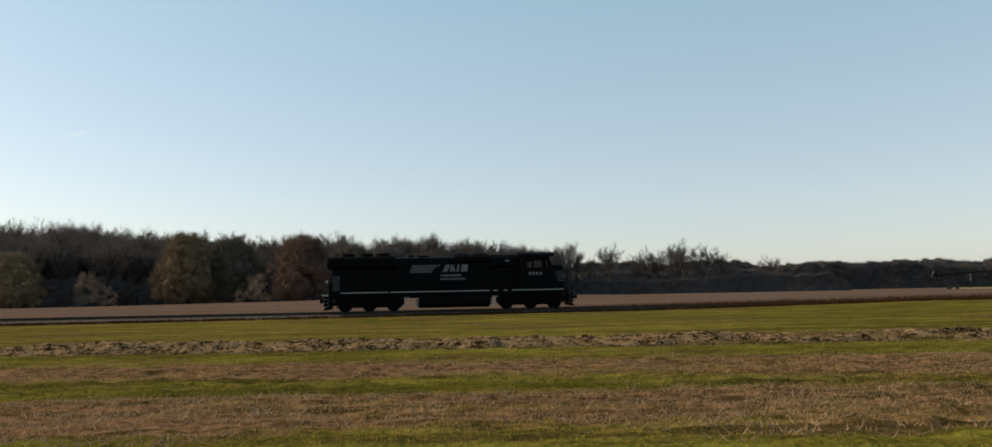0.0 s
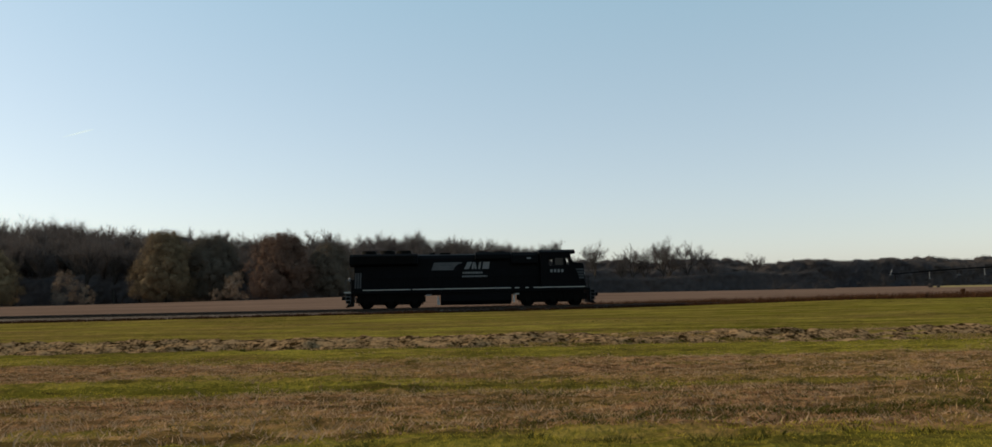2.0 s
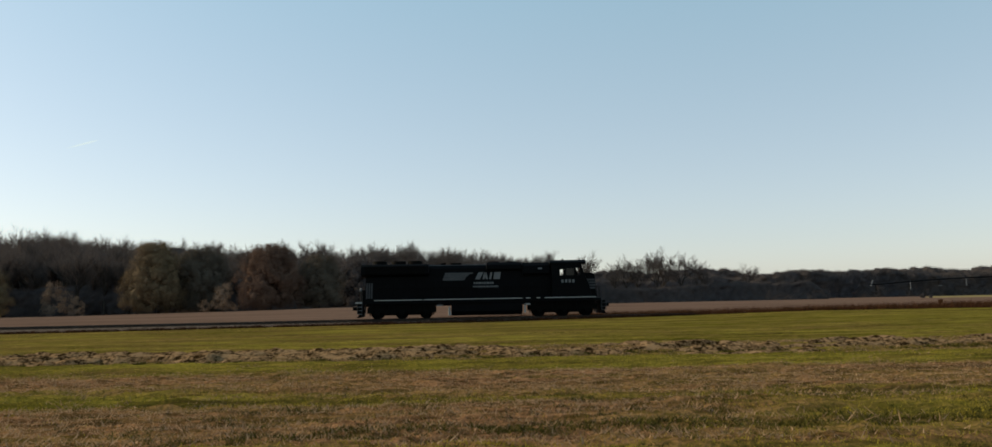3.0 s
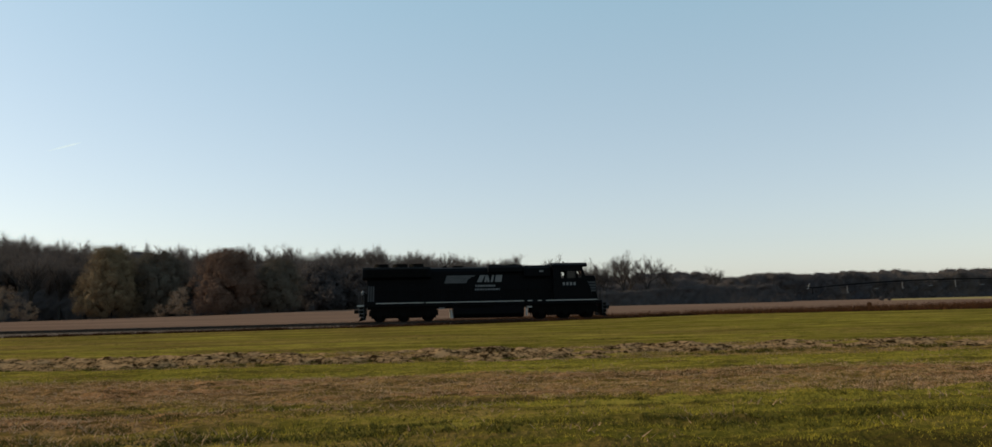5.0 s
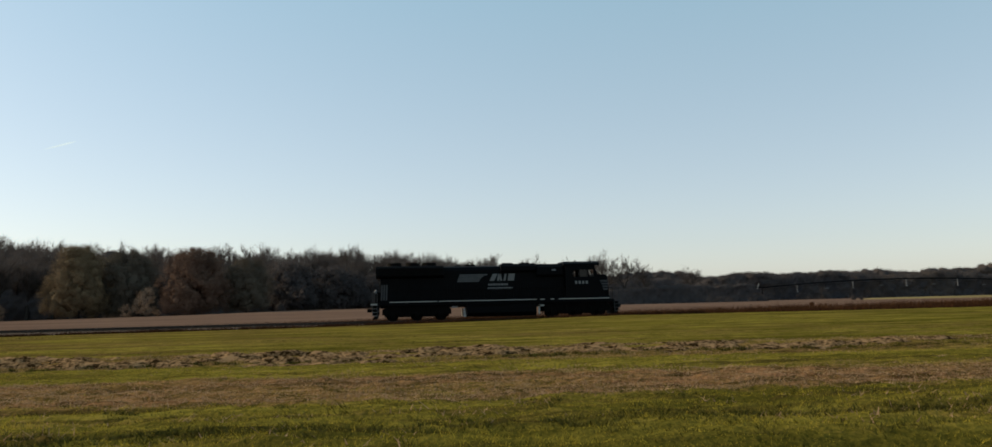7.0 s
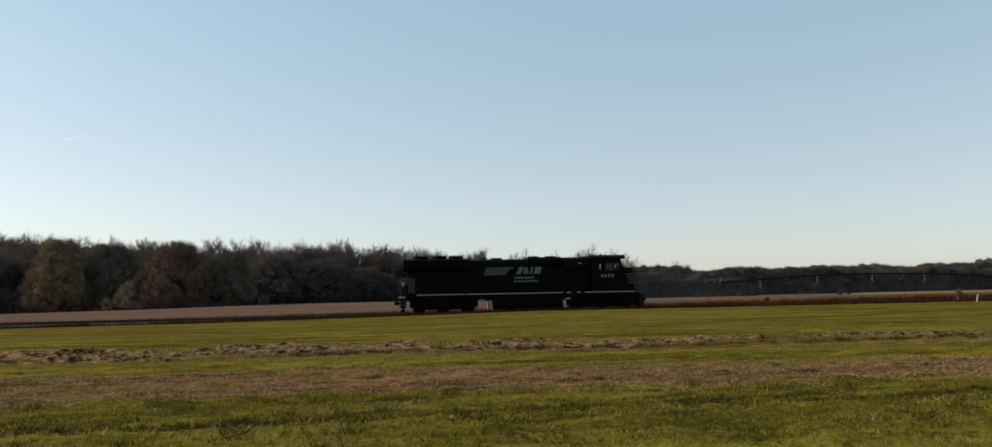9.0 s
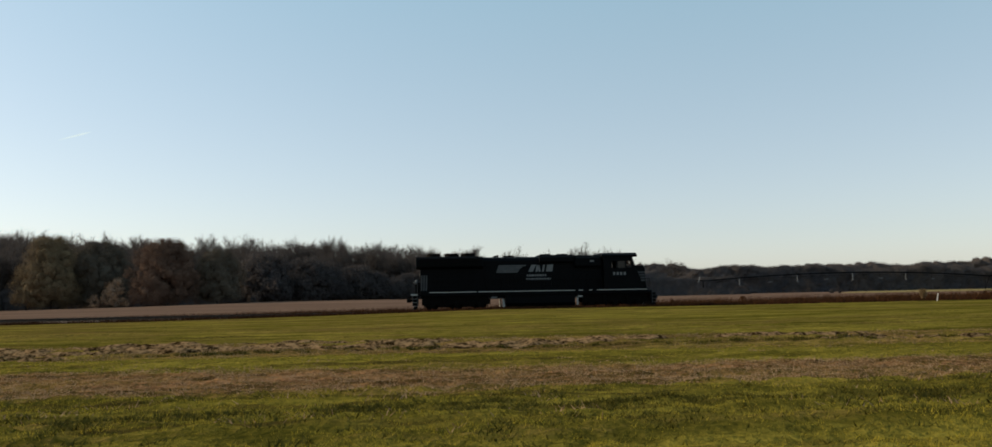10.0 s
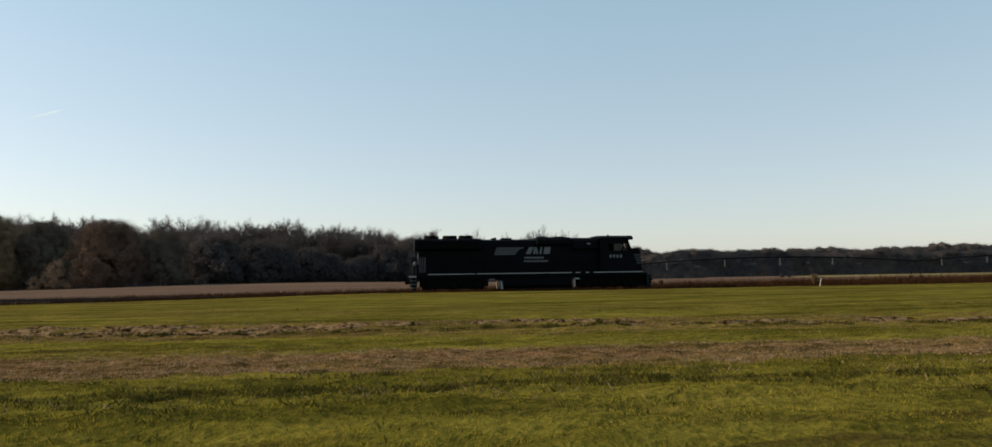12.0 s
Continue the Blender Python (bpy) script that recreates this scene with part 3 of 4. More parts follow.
    # wheelsets, which roll
    for i, x in enumerate(AXLES):
        bm = bmn()
        rod(bm, (0, -0.8, 0), (0, 0.8, 0), 0.09, n=12)
        ws = part("wheelset", bm, M_GRIME, loco)
        ws.matrix_basis = pose(x, 0, 0.53)
        for s in (-1, 1):
            bm = bmn()
            rod(bm, (0, s * 0.69, 0), (0, s * 0.82, 0), 0.53, n=28)
            rod(bm, (0, s * 0.66, 0), (0, s * 0.69, 0), 0.56, n=28)
            for k in range(5):
                c, s_ = math.cos(k * 1.2566), math.sin(k * 1.2566)
                rod(bm, (0.28 * c, s * 0.815, 0.28 * s_), (0.28 * c, s * 0.835, 0.28 * s_), 0.07, n=8)
            part("wheel", bm, M_GRIME, ws)
        wheelsets.append(ws)
    # pilots, ploughs, couplers, steps, rails at both ends
    for e, x in ((-1, F(0.8)), (1, F(20.9))):
        bm = bmn()
        box(bm, min(x, x + e * 0.12), max(x, x + e * 0.12), -1.45, 1.45, 0.75, 1.5, 0.02)
        pilot = part("pilot_plate", bm, M_BLACK, loco)
        bm = bmn()
        prism(bm, [(x + e * 0.1, 0.8), (x + e * 0.1, 0.2), (x + e * 0.55, 0.14), (x + e * 0.3, 0.5)], -1.4, 1.4)
        part("plough", bm, M_GRIME if e < 0 else M_BLACK, pilot)
        bm = bmn()
        box(bm, min(x, x + e * 0.7), max(x, x + e * 0.7), -0.12, 0.12, 0.8, 1.02, 0.03)
        box(bm, min(x + e * 0.62, x + e * 1.0), max(x + e * 0.62, x + e * 1.0), -0.2, 0.2, 0.76, 1.06, 0.05)
        part("coupler", bm, M_GRIME, pilot)
        for s in (-1, 1):
            xs = sorted((x + e * 0.12, x + e * 0.5))
            for z in (0.45, 0.75, 1.05, 1.35):
                bm = bmn()
                box(bm, xs[0], xs[1], s * 1.5 - 0.3 if s > 0 else -1.5, s * 1.5 if s > 0 else -1.2, z, z + 0.04)
                part("step_tread", bm, M_GREY if e < 0 else M_DIM, pilot, "pale-edged step")
            bm = bmn()
            for dx in (0.1, 0.5):
                rod(bm, (x + e * dx, s * 1.48, 0.45), (x + e * dx, s * 1.48, 2.5), 0.022, n=6)
            rod(bm, (x + e * 0.1, s * 1.48, 2.5), (x + e * 0.5, s * 1.48, 2.5), 0.022, n=6)
            part("grab_rail", bm, M_DIM, pilot, "pale grab rail")
        bm = bmn()
        for y in (-0.9, -0.4, 0.4, 0.9):
            rod(bm, (x + e * 0.1, y, 1.5), (x + e * 0.1, y, 2.5), 0.02, n=6)
        rod(bm, (x + e * 0.1, -0.9, 2.5), (x + e * 0.1, 0.9, 2.5), 0.02, n=6)
        part("end_rail", bm, M_GRIME, pilot)
    for a, b, z0, z1, name in ((0.32, 0.78, 0.5, 1.3, "rear_step_well"), (20.92, 21.35, 0.5, 1.3, "front_step_well")):
        for s in (-1, 1):
            bm = bmn()
            box(bm, F(a), F(b), s * 1.3 - 0.12, s * 1.3 + 0.12, z0, z1, 0.02)
            part(name, bm, M_GRIME, loco)
    bm = bmn()
    box(bm, F(0.5), F(0.95), -0.55, 0.55, 1.5, 2.45, 0.04)
    part("sand_box", bm, M_BLACK, loco)
    bm = bmn()
    rod(bm, (F(0.55), -1.48, 2.35), (F(0.62), -1.3, 2.6), 0.1, n=10)
    part("marker_lamp", bm, M_GREY, loco)
    # side handrails with posts
    for s in (-1, 1):
        bm = bmn()
        rod(bm, (F(1.6), s * 1.46, 2.55), (F(16.6), s * 1.46, 2.55), 0.02, n=6)
        rail = part("side_handrail", bm, M_GRIME, loco)
        for i in range(13):
            bm = bmn()
            rod(bm, (F(1.6 + i * 1.25), s * 1.46, 1.5), (F(1.6 + i * 1.25), s * 1.46, 2.55), 0.018, n=6)
            part("handrail_post", bm, M_GRIME, rail)
    # roof details: horn, bell, aerial
    bm = bmn()
    for y in (-0.18, 0, 0.18):
        rod(bm, (F(7.3), y, 4.62), (F(7.75), y, 4.66), 0.03, 0.09, 10)
    box(bm, F(7.35), F(7.5), -0.2, 0.2, 4.53, 4.62)
    part("horn", bm, M_GRIME, loco)
    bm = bmn()
    rod(bm, (F(18.0), 0.3, 4.76), (F(18.0), 0.3, 4.95), 0.1, 0.06, 10)
    part("radio_aerial", bm, M_GRIME, loco)


build_loco()


# ---- trees ----
def bare_skeleton(rng, height, spread, levels=4, rise=0.25):
    """Tapered limbs as three-sided prisms, and thin twigs; returns arrays for both."""
    limbs, twigs = [], []

    def grow(base, way, length, r, level):
        segs = 3 if level < 2 else (2 if level < levels else 1)
        p, d = np.array(base, float), np.array(way, float)
        for k in range(segs):
            q = p + d * length / segs
            r2 = r * (0.82 if level else 0.86)
            limbs.append((p, q, r, r2))
            if level < levels:
                kids = 1 if (level == 0 and k == 0) else (2 if level < 2 else 2)
                for _ in range(kids):
                    side = rng.normal(size=3)
                    side -= d * (side @ d)
                    side /= np.linalg.norm(side) + 1e-9
                    out = d * rng.uniform(0.55, 0.95) + side * rng.uniform(0.5, 0.95) * spread
                    out[2] += rise
                    out /= np.linalg.norm(out)
                    if level == 0 and k == 0:
                        continue
                    grow(q, out, length * rng.uniform(0.5, 0.72), r2 * 0.6, level + 1)
            p, r = q, r2
            d = d + rng.normal(size=3) * 0.14
            d[2] += 0.06
            d /= np.linalg.norm(d)
        if level >= levels - 1:
            for _ in range(10):
                out = d + rng.normal(size=3) * 0.65
                out[2] += 2 * rise - 0.25
                out /= np.linalg.norm(out)
                twigs.append((p - d * rng.uniform(0, length * 0.8), out * rng.uniform(0.7, 1.6) * height / 18))

    grow((0, 0, 0), (0.02, 0.0, 1.0), height * 0.62, height * 0.017, 0)
    return limbs, twigs


def limb_mesh(limbs):
    vs, fs = [], []
    for p, q, r, r2 in limbs:
        d = q - p
        d = d / (np.linalg.norm(d) + 1e-9)
        a = np.cross(d, (0.3, 0.9, 0.31))
        a /= np.linalg.norm(a) + 1e-9
        b = np.cross(d, a)
        n = len(vs)
        for c, rr in ((p, r), (q, r2)):
            for k in range(3):
                vs.append(c + (a * math.cos(k * 2.0944) + b * math.sin(k * 2.0944)) * rr)
        for k in range(3):
            k2 = (k + 1) % 3
            fs.append((n + k, n + k2, n + 3 + k2, n + 3 + k))
    return vs, fs


def twig_mesh(twigs, rng, width):
    p = np.array([t[0] for t in twigs])
    w = np.array([t[1] for t in twigs])
    side = rng.normal(size=p.shape)
    side -= w * (side * w).sum(1, keepdims=True) / (w * w).sum(1, keepdims=True)
    side *= width / (np.linalg.norm(side, axis=1, keepdims=True) + 1e-9)
    vs = np.stack([p - side, p + side, p + w], 1).reshape(-1, 3)
    fs = np.arange(len(vs)).reshape(-1, 3)
    return vs, fs


def leaf_cloud(rng, centres, radii, count, size, middle=None, loose=0.55):
    """Small leaf-shaped triangles that lie roughly along the skin of overlapping clumps."""
    pick = rng.integers(0, len(centres), count)
    d = rng.normal(size=(count, 3))
    d /= np.linalg.norm(d, axis=1, keepdims=True)
    p = centres[pick] + d * (radii[pick] * np.clip(rng.normal(0.75, 0.25, count), 0.1, 1.15))[:, None]
    face = 0.55 * d + rng.normal(size=(count, 3)) * loose
    if middle is not None:
        out = p - middle
        face += 0.9 * out / (np.linalg.norm(out, axis=1, keepdims=True) + 1e-9)
    a = np.cross(face, rng.normal(size=(count, 3)))
    b = np.cross(face, a)
    a *= (size * rng.uniform(0.6, 1.4, count) / (np.linalg.norm(a, axis=1) + 1e-9))[:, None]
    b *= (size * rng.uniform(0.5, 0.9, count) / (np.linalg.norm(b, axis=1) + 1e-9))[:, None]
    vs = np.stack([p - a * 0.5 - b * 0.5, p - a * 0.3 + b * 0.5, p + a * 0.6], 1).reshape(-1, 3)
    return vs, np.arange(count * 3).reshape(-1, 3)


def lumps(rng, centres, radii, rough=0.22):
    """Uneven rounded lumps, the dense heart of clumps of twigs and leaves."""
    bm = bmesh.new()
    bmesh.ops.create_icosphere(bm, subdivisions=1, radius=1.0)
    ball = np.array([v.co[:] for v in bm.verts])
    faces = np.array([[v.index for v in f.verts] for f in bm.faces])
    bm.free()
    n, k = len(centres), len(ball)
    bulge = 1 + rough * rng.normal(size=(n, k, 1)).clip(-1.6, 1.6)
    vs = (centres[:, None, :] + ball[None] * bulge * radii[:, None, None]).reshape(-1, 3)
    fs = (faces[None] + (np.arange(n) * k)[:, None, None]).reshape(-1, 3)
    return vs, fs


def joined(*meshes):
    vs, fs, k = [], [], 0
    for v, f in meshes:
        vs.append(v)
        fs.append(f + k)
        k += len(v)
    return np.concatenate(vs), np.concatenate(fs)


def bare_tree(seed, height, spread, label, twig=0.021, girth=2.0, rise=0.38):
    rng = np.random.default_rng(seed)
    limbs, twigs = bare_skeleton(rng, height, spread, 4, rise)
    top = max(q[2] for _, q, _, _ in limbs)
    f = height / top
    limbs = [(p * f, q * f, r * girth, r2 * girth) for p, q, r, r2 in limbs]
    twigs = [(p * f, w) for p, w in twigs]
    tree = tagged(new("bare_tree"), label, "tree", "woodland trees")
    raw("trunk", *limb_mesh(limbs), M_BARK, tree)
    raw("crown", *twig_mesh(twigs, rng, twig), M_TWIG, tree)
    return tree


def leafy_tree(seed, height, width, mat, label, count=9000, name="oak_tree", low=0.06, leaf=0.28, n=420):
    """A trunk with limbs, a dense heart of foliage and a skin of small leaves in many clumps."""
    rng = np.random.default_rng(seed)
    limbs, _ = bare_skeleton(rng, height * 0.9, 0.8, 3)
    top = max(q[2] for _, q, _, _ in limbs)
    limbs = [(p * height * 0.85 / top, q * height * 0.85 / top, r, r2) for p, q, r, r2 in limbs]
    tree = tagged(new(name), label, "shrub" if name == "shrub" else "tree", "woodland trees" if name != "shrub" else "")
    raw("trunk", *limb_mesh(limbs), M_BARK, tree)
    h = low + (0.97 - low) * rng.uniform(0, 1, n)
    mid = (low + 0.85) / 2 - 0.08
    reach = width / 2 * np.sqrt(np.clip(1 - ((h - mid) / (1.0 - mid)) ** 2, 0.03, 1))
    ang = rng.uniform(0, 2 * math.pi, n)
    rr = reach * rng.uniform(0.1, 1.0, n) ** 0.5 * (1 + 0.13 * np.sin(3 * ang + 5 * h + seed) + 0.09 * np.sin(7 * ang - 9 * h))
    centres = np.stack([np.cos(ang) * rr, np.sin(ang) * rr, h * height], 1)
    radii = width * rng.uniform(0.03, 0.095, n) * (1 if n > 100 else 1.7)
    centres[:, 2] = np.clip(centres[:, 2], radii * 0.9, height - radii)
    middle = np.array((0.0, 0.0, height * mid))
    meshes = [leaf_cloud(rng, centres, radii * 1.3, count, leaf, middle, 0.6)]
    if n > 100:
        meshes.append(lumps(rng, middle + (centres - middle) * 0.66, radii, 0.25))
    raw("crown", *joined(*meshes), mat, tree)
    return tree


def gz(x, y):
    return float(ground_z(x, y))


def plant(tree, spots, rng):
    """The tree at the first spot and copies at the rest, each turned and sized a little differently."""
    for i, (x, y, s) in enumerate(spots):
        m = pose(x, y, gz(x, y) - 0.1, 0, 0, float(rng.uniform(0, 360)))
        ob = tree if i == 0 else copy_thing(tree, m)
        ob.matrix_basis = m
        ob.scale = (s, s, s * float(rng.uniform(0.95, 1.05)))


def build_woods():
    rng = np.random.default_rng(5)
    kinds = [bare_tree(11, 24, 0.75, "tall bare deciduous tree with fine grey-brown twigs"),
             bare_tree(12, 24, 0.6, "tall bare deciduous tree with fine grey-brown twigs"),
             bare_tree(13, 24, 0.85, "tall bare deciduous tree with fine grey-brown twigs"),
             bare_tree(14, 24, 0.65, "tall bare deciduous tree with fine grey-brown twigs")]
    spots = [[] for _ in kinds]
    # the near wood: low front edge, tall trees behind
    for row, (y, h0, step) in enumerate(((314, 21, 6.5), (334, 23, 7), (356, 26, 8), (388, 29, 6.5), (412, 30, 6), (440, 34, 7), (475, 36, 7))):
        x0 = -150 - (y - 290) * 0.62
        x1 = {0: -30, 1: -12, 2: 8, 3: 64, 4: 66, 5: 68, 6: 72}[row]
        x = x0
        while x < x1:
            spots[int(rng.integers(0, 4))].append((x + rng.uniform(-2, 2), y + rng.uniform(-9, 9), h0 / 24 * rng.uniform(0.84, 1.1) * float(np.interp(x / y, [-0.46, -0.26, -0.12, -0.03, 0.1], [1.27, 1.02, 0.98, 0.94, 0.86]))))
            x += step * rng.uniform(0.8, 1.2)
    # loose row of bare trees in the open
    lone = [[], []]
    for x, y, h in ((69, 388, 22), (87, 397, 26), (98, 381, 19), (106, 389, 24), (113, 394, 22), (119, 384, 28), (126, 397, 23), (133, 389, 25), (141, 381, 19), (168, 389, 20), (78, 406, 19)):
        lone[int(rng.integers(0, 2))].append((x, y, h / 24))
    airy = [bare_tree(15, 24, 1.0, "lone bare tree with open dark limbs against the sky", 0.026, 1.7, 0.32),
            bare_tree(16, 24, 0.95, "lone bare tree with open dark limbs against the sky", 0.026, 1.7, 0.32)]
    for k, s in zip(airy, lone):
        plant(k, s, rng)
    for k, s in zip(kinds, spots):
        plant(k, s, rng)
    oak = leafy_tree(21, 25, 22, M_TAN, "rounded oak with tawny autumn leaves at the wood's edge", 105000)
    plant(oak, [(-91.5, 291, 1.0), (-154, 293, 0.86)], rng)
    dark = leafy_tree(25, 24, 22, M_DARKLEAF, "broad oak with dull brown leaves at the wood's edge", 90000)
    plant(dark, [(-78, 299, 1.0), (-31, 276, 0.8)], rng)
    oak2 = leafy_tree(22, 22.5, 21, M_OAK, "rounded oak with russet autumn leaves at the wood's edge", 105000)
    plant(oak2, [(-46, 269, 1.0)], rng)
    small = leafy_tree(23, 12, 10, M_PALELEAF, "small tree with thin pale autumn leaves before the wood", 4200, "small_tree", 0.12, 0.36, 34)
    plant(small, [(-126, 289, 1.0), (-119, 290, 0.62), (-60, 264, 0.8), (-66, 263, 0.36)], rng)
    thorn = leafy_tree(26, 11, 13, M_BRUSH, "low tangled leafless thorn tree at the wood's edge", 11000, "thorn_tree", 0.04, 0.42)
    along = np.linspace(0, 1, 26)
    plant(thorn, [(-24 + 92 * f + rng.uniform(-3, 3), 304 + 88 * f ** 0.8 + rng.uniform(-5, 9), rng.uniform(0.6, 1.8)) for f in along], rng)
    shrub = leafy_tree(24, 3, 3.6, M_BRUSH, "low dark shrub at the edge of the meadow", 1200, "shrub")
    plant(shrub, [(204, 300, 0.55), (208, 301, 0.4), (-21, 284, 0.9)], rng)


build_woods()


LATTICE = np.random.default_rng(77).uniform(-1, 1, (256, 256))


def lattice_noise(a, b):
    """Smooth noise between -1 and 1 on a unit lattice."""
    i, j = np.floor(a).astype(int), np.floor(b).astype(int)
    u, v = a - i, b - j
    u, v = u * u * (3 - 2 * u), v * v * (3 - 2 * v)
    g = lambda di, dj: LATTICE[(i + di) % 256, (j + dj) % 256]
    return (g(0, 0) * (1 - u) + g(1, 0) * u) * (1 - v) + (g(0, 1) * (1 - u) + g(1, 1) * u) * v


def thicket(rng, x0, x1, y, h, step, seed):
    """A long bank of merged crowns: uneven front, domed crowns on top, and a back that falls away."""
    xs = np.arange(x0, x1, step)
    v = np.linspace(0, 1, max(8, int(h * 1.7 / step)))
    X, V = np.meshgrid(xs, v)
    tall = h * np.interp(X, [-300, 60, 190, 285, 330, 700], [1.0, 1.0, 1.16, 1.16, 1.0, 1.2]) * (0.9 + 0.12 * lattice_noise(X / 37 + seed, V * 0 + seed) + 0.17 * np.abs(lattice_noise(X / 12 + seed, V * 0 + 9.5)) - 0.04 + 0.04 * lattice_noise(X / 3.1, V * 0 + seed))
    tall *= np.interp(X, [x0, x0 + h, x1 - h, x1], [0.35, 1, 1, 0.3])
    bend = np.clip((V - 0.6) / 0.4, 0, 1) * math.pi * 0.62
    Z = np.where(V < 0.6, V / 0.6 * 0.8, 0.8 + 0.2 * np.sin(bend)) * tall
    Y = y + np.where(V < 0.6, (0.6 - V) * -0.12, (1 - np.cos(bend)) * 0.35) * h
    deep = 0.16 * h * lattice_noise(X / 7 + seed, Z / 6) + 0.09 * h * lattice_noise(X / 2.6, Z / 2.9 + seed) + 0.06 * h * lattice_noise(X / 1.2 + seed, Z / 1.3)
    Y = Y + deep
    Z = Z + 0.3 * deep * (V > 0.5)
    X = X + rng.normal(size=X.shape) * step * 0.2
    vs = np.stack([X, Y, ground_z(X, Y) + Z - 0.4], -1).reshape(-1, 3)
    k = np.arange(len(vs)).reshape(X.shape)
    p, q, r, w = k[:-1, :-1].ravel(), k[:-1, 1:].ravel(), k[1:, 1:].ravel(), k[1:, :-1].ravel()
    return vs, np.concatenate([np.stack([p, q, r], 1), np.stack([p, r, w], 1)])


def build_brush():
    """Undergrowth that closes the foot of the woods, and the far woods."""
    rng = np.random.default_rng(8)
    for name, label, runs, count, size, mat in (
            ("undergrowth", "dense dark undergrowth at the foot of the wood", ((-260, -26, 309, 12, 0.9), (-260, -24, 332, 14, 0.9), (-330, -78, 405, 34, 1.1), (-350, -135, 432, 40, 1.2), (-95, -25, 410, 25, 1.1), (-60, 74, 400, 15, 1.0), (-330, 78, 420, 19, 1.1), (-330, 82, 482, 25, 1.3), (62, 205, 376, 8, 0.8)), 430000, 0.4, M_BRUSH),
            ("far_woods", "low far woods of bare and russet trees", ((192, 660, 455, 15.4, 0.9), (60, 1250, 765, 25.5, 1.6), (-100, 260, 575, 16, 1.2)), 380000, 0.52, M_FAR)):
        banks = [thicket(rng, x0, x1, y, h, step, 3.7 * i + 1.3) for i, (x0, x1, y, h, step) in enumerate(runs)]
        # fine twigs and leaves that stand off the banks
        skin = np.concatenate([vs for vs, _ in banks])
        twigs = leaf_cloud(rng, skin, np.interp(skin[:, 1], [300, 450, 760], [0.8, 1.1, 2.2]), count, size, None, 1.0)
        tagged(raw(name, *joined(twigs, *banks), mat), label, "woodland", kind="stuff")


build_brush()


# ---- grass and weeds ----
def blades(rng, x, y, height, width, lean=0.5):
    """One thin triangle for each blade, standing at x, y."""
    n = len(x)
    base = np.stack([x, y, ground_z(x, y) - 0.01], 1)
    ang = rng.uniform(0, 2 * math.pi, n)
    side = np.stack([np.cos(ang), np.sin(ang), np.zeros(n)], 1) * (width * rng.uniform(0.6, 1.4, n))[:, None]
    tip = base + np.stack([rng.uniform(-1, 1, n) * lean * 1.5, rng.uniform(-1, 1, n) * lean * 1.5, np.ones(n)], 1) * (height * rng.uniform(0.5, 1.3, n))[:, None]
    vs = np.stack([base - side, base + side, tip], 1).reshape(-1, 3)
    return vs, np.arange(3 * n).reshape(-1, 3)


def clumped(rng, n, x0, x1, y0, y1, power=1.0, tuft=0.12, per=10):
    m = n // per
    cx = rng.uniform(x0, x1, m)
    cy = y0 + (y1 - y0) * rng.uniform(0, 1, m) ** power
    x, y = np.repeat(cx, per), np.repeat(cy, per)
    return x + rng.normal(size=len(x)) * tuft, y + rng.normal(size=len(y)) * tuft


def patches(x, y, scale, seed):
    """A smooth field between about -1 and 1, to gather tufts in patches."""
    return np.sin(x * scale + 1.7 * np.sin(y * scale * 1.3 + seed) + seed) * np.cos(y * scale * 1.9 + 1.4 * np.sin(x * scale * 0.6 + 2 * seed))


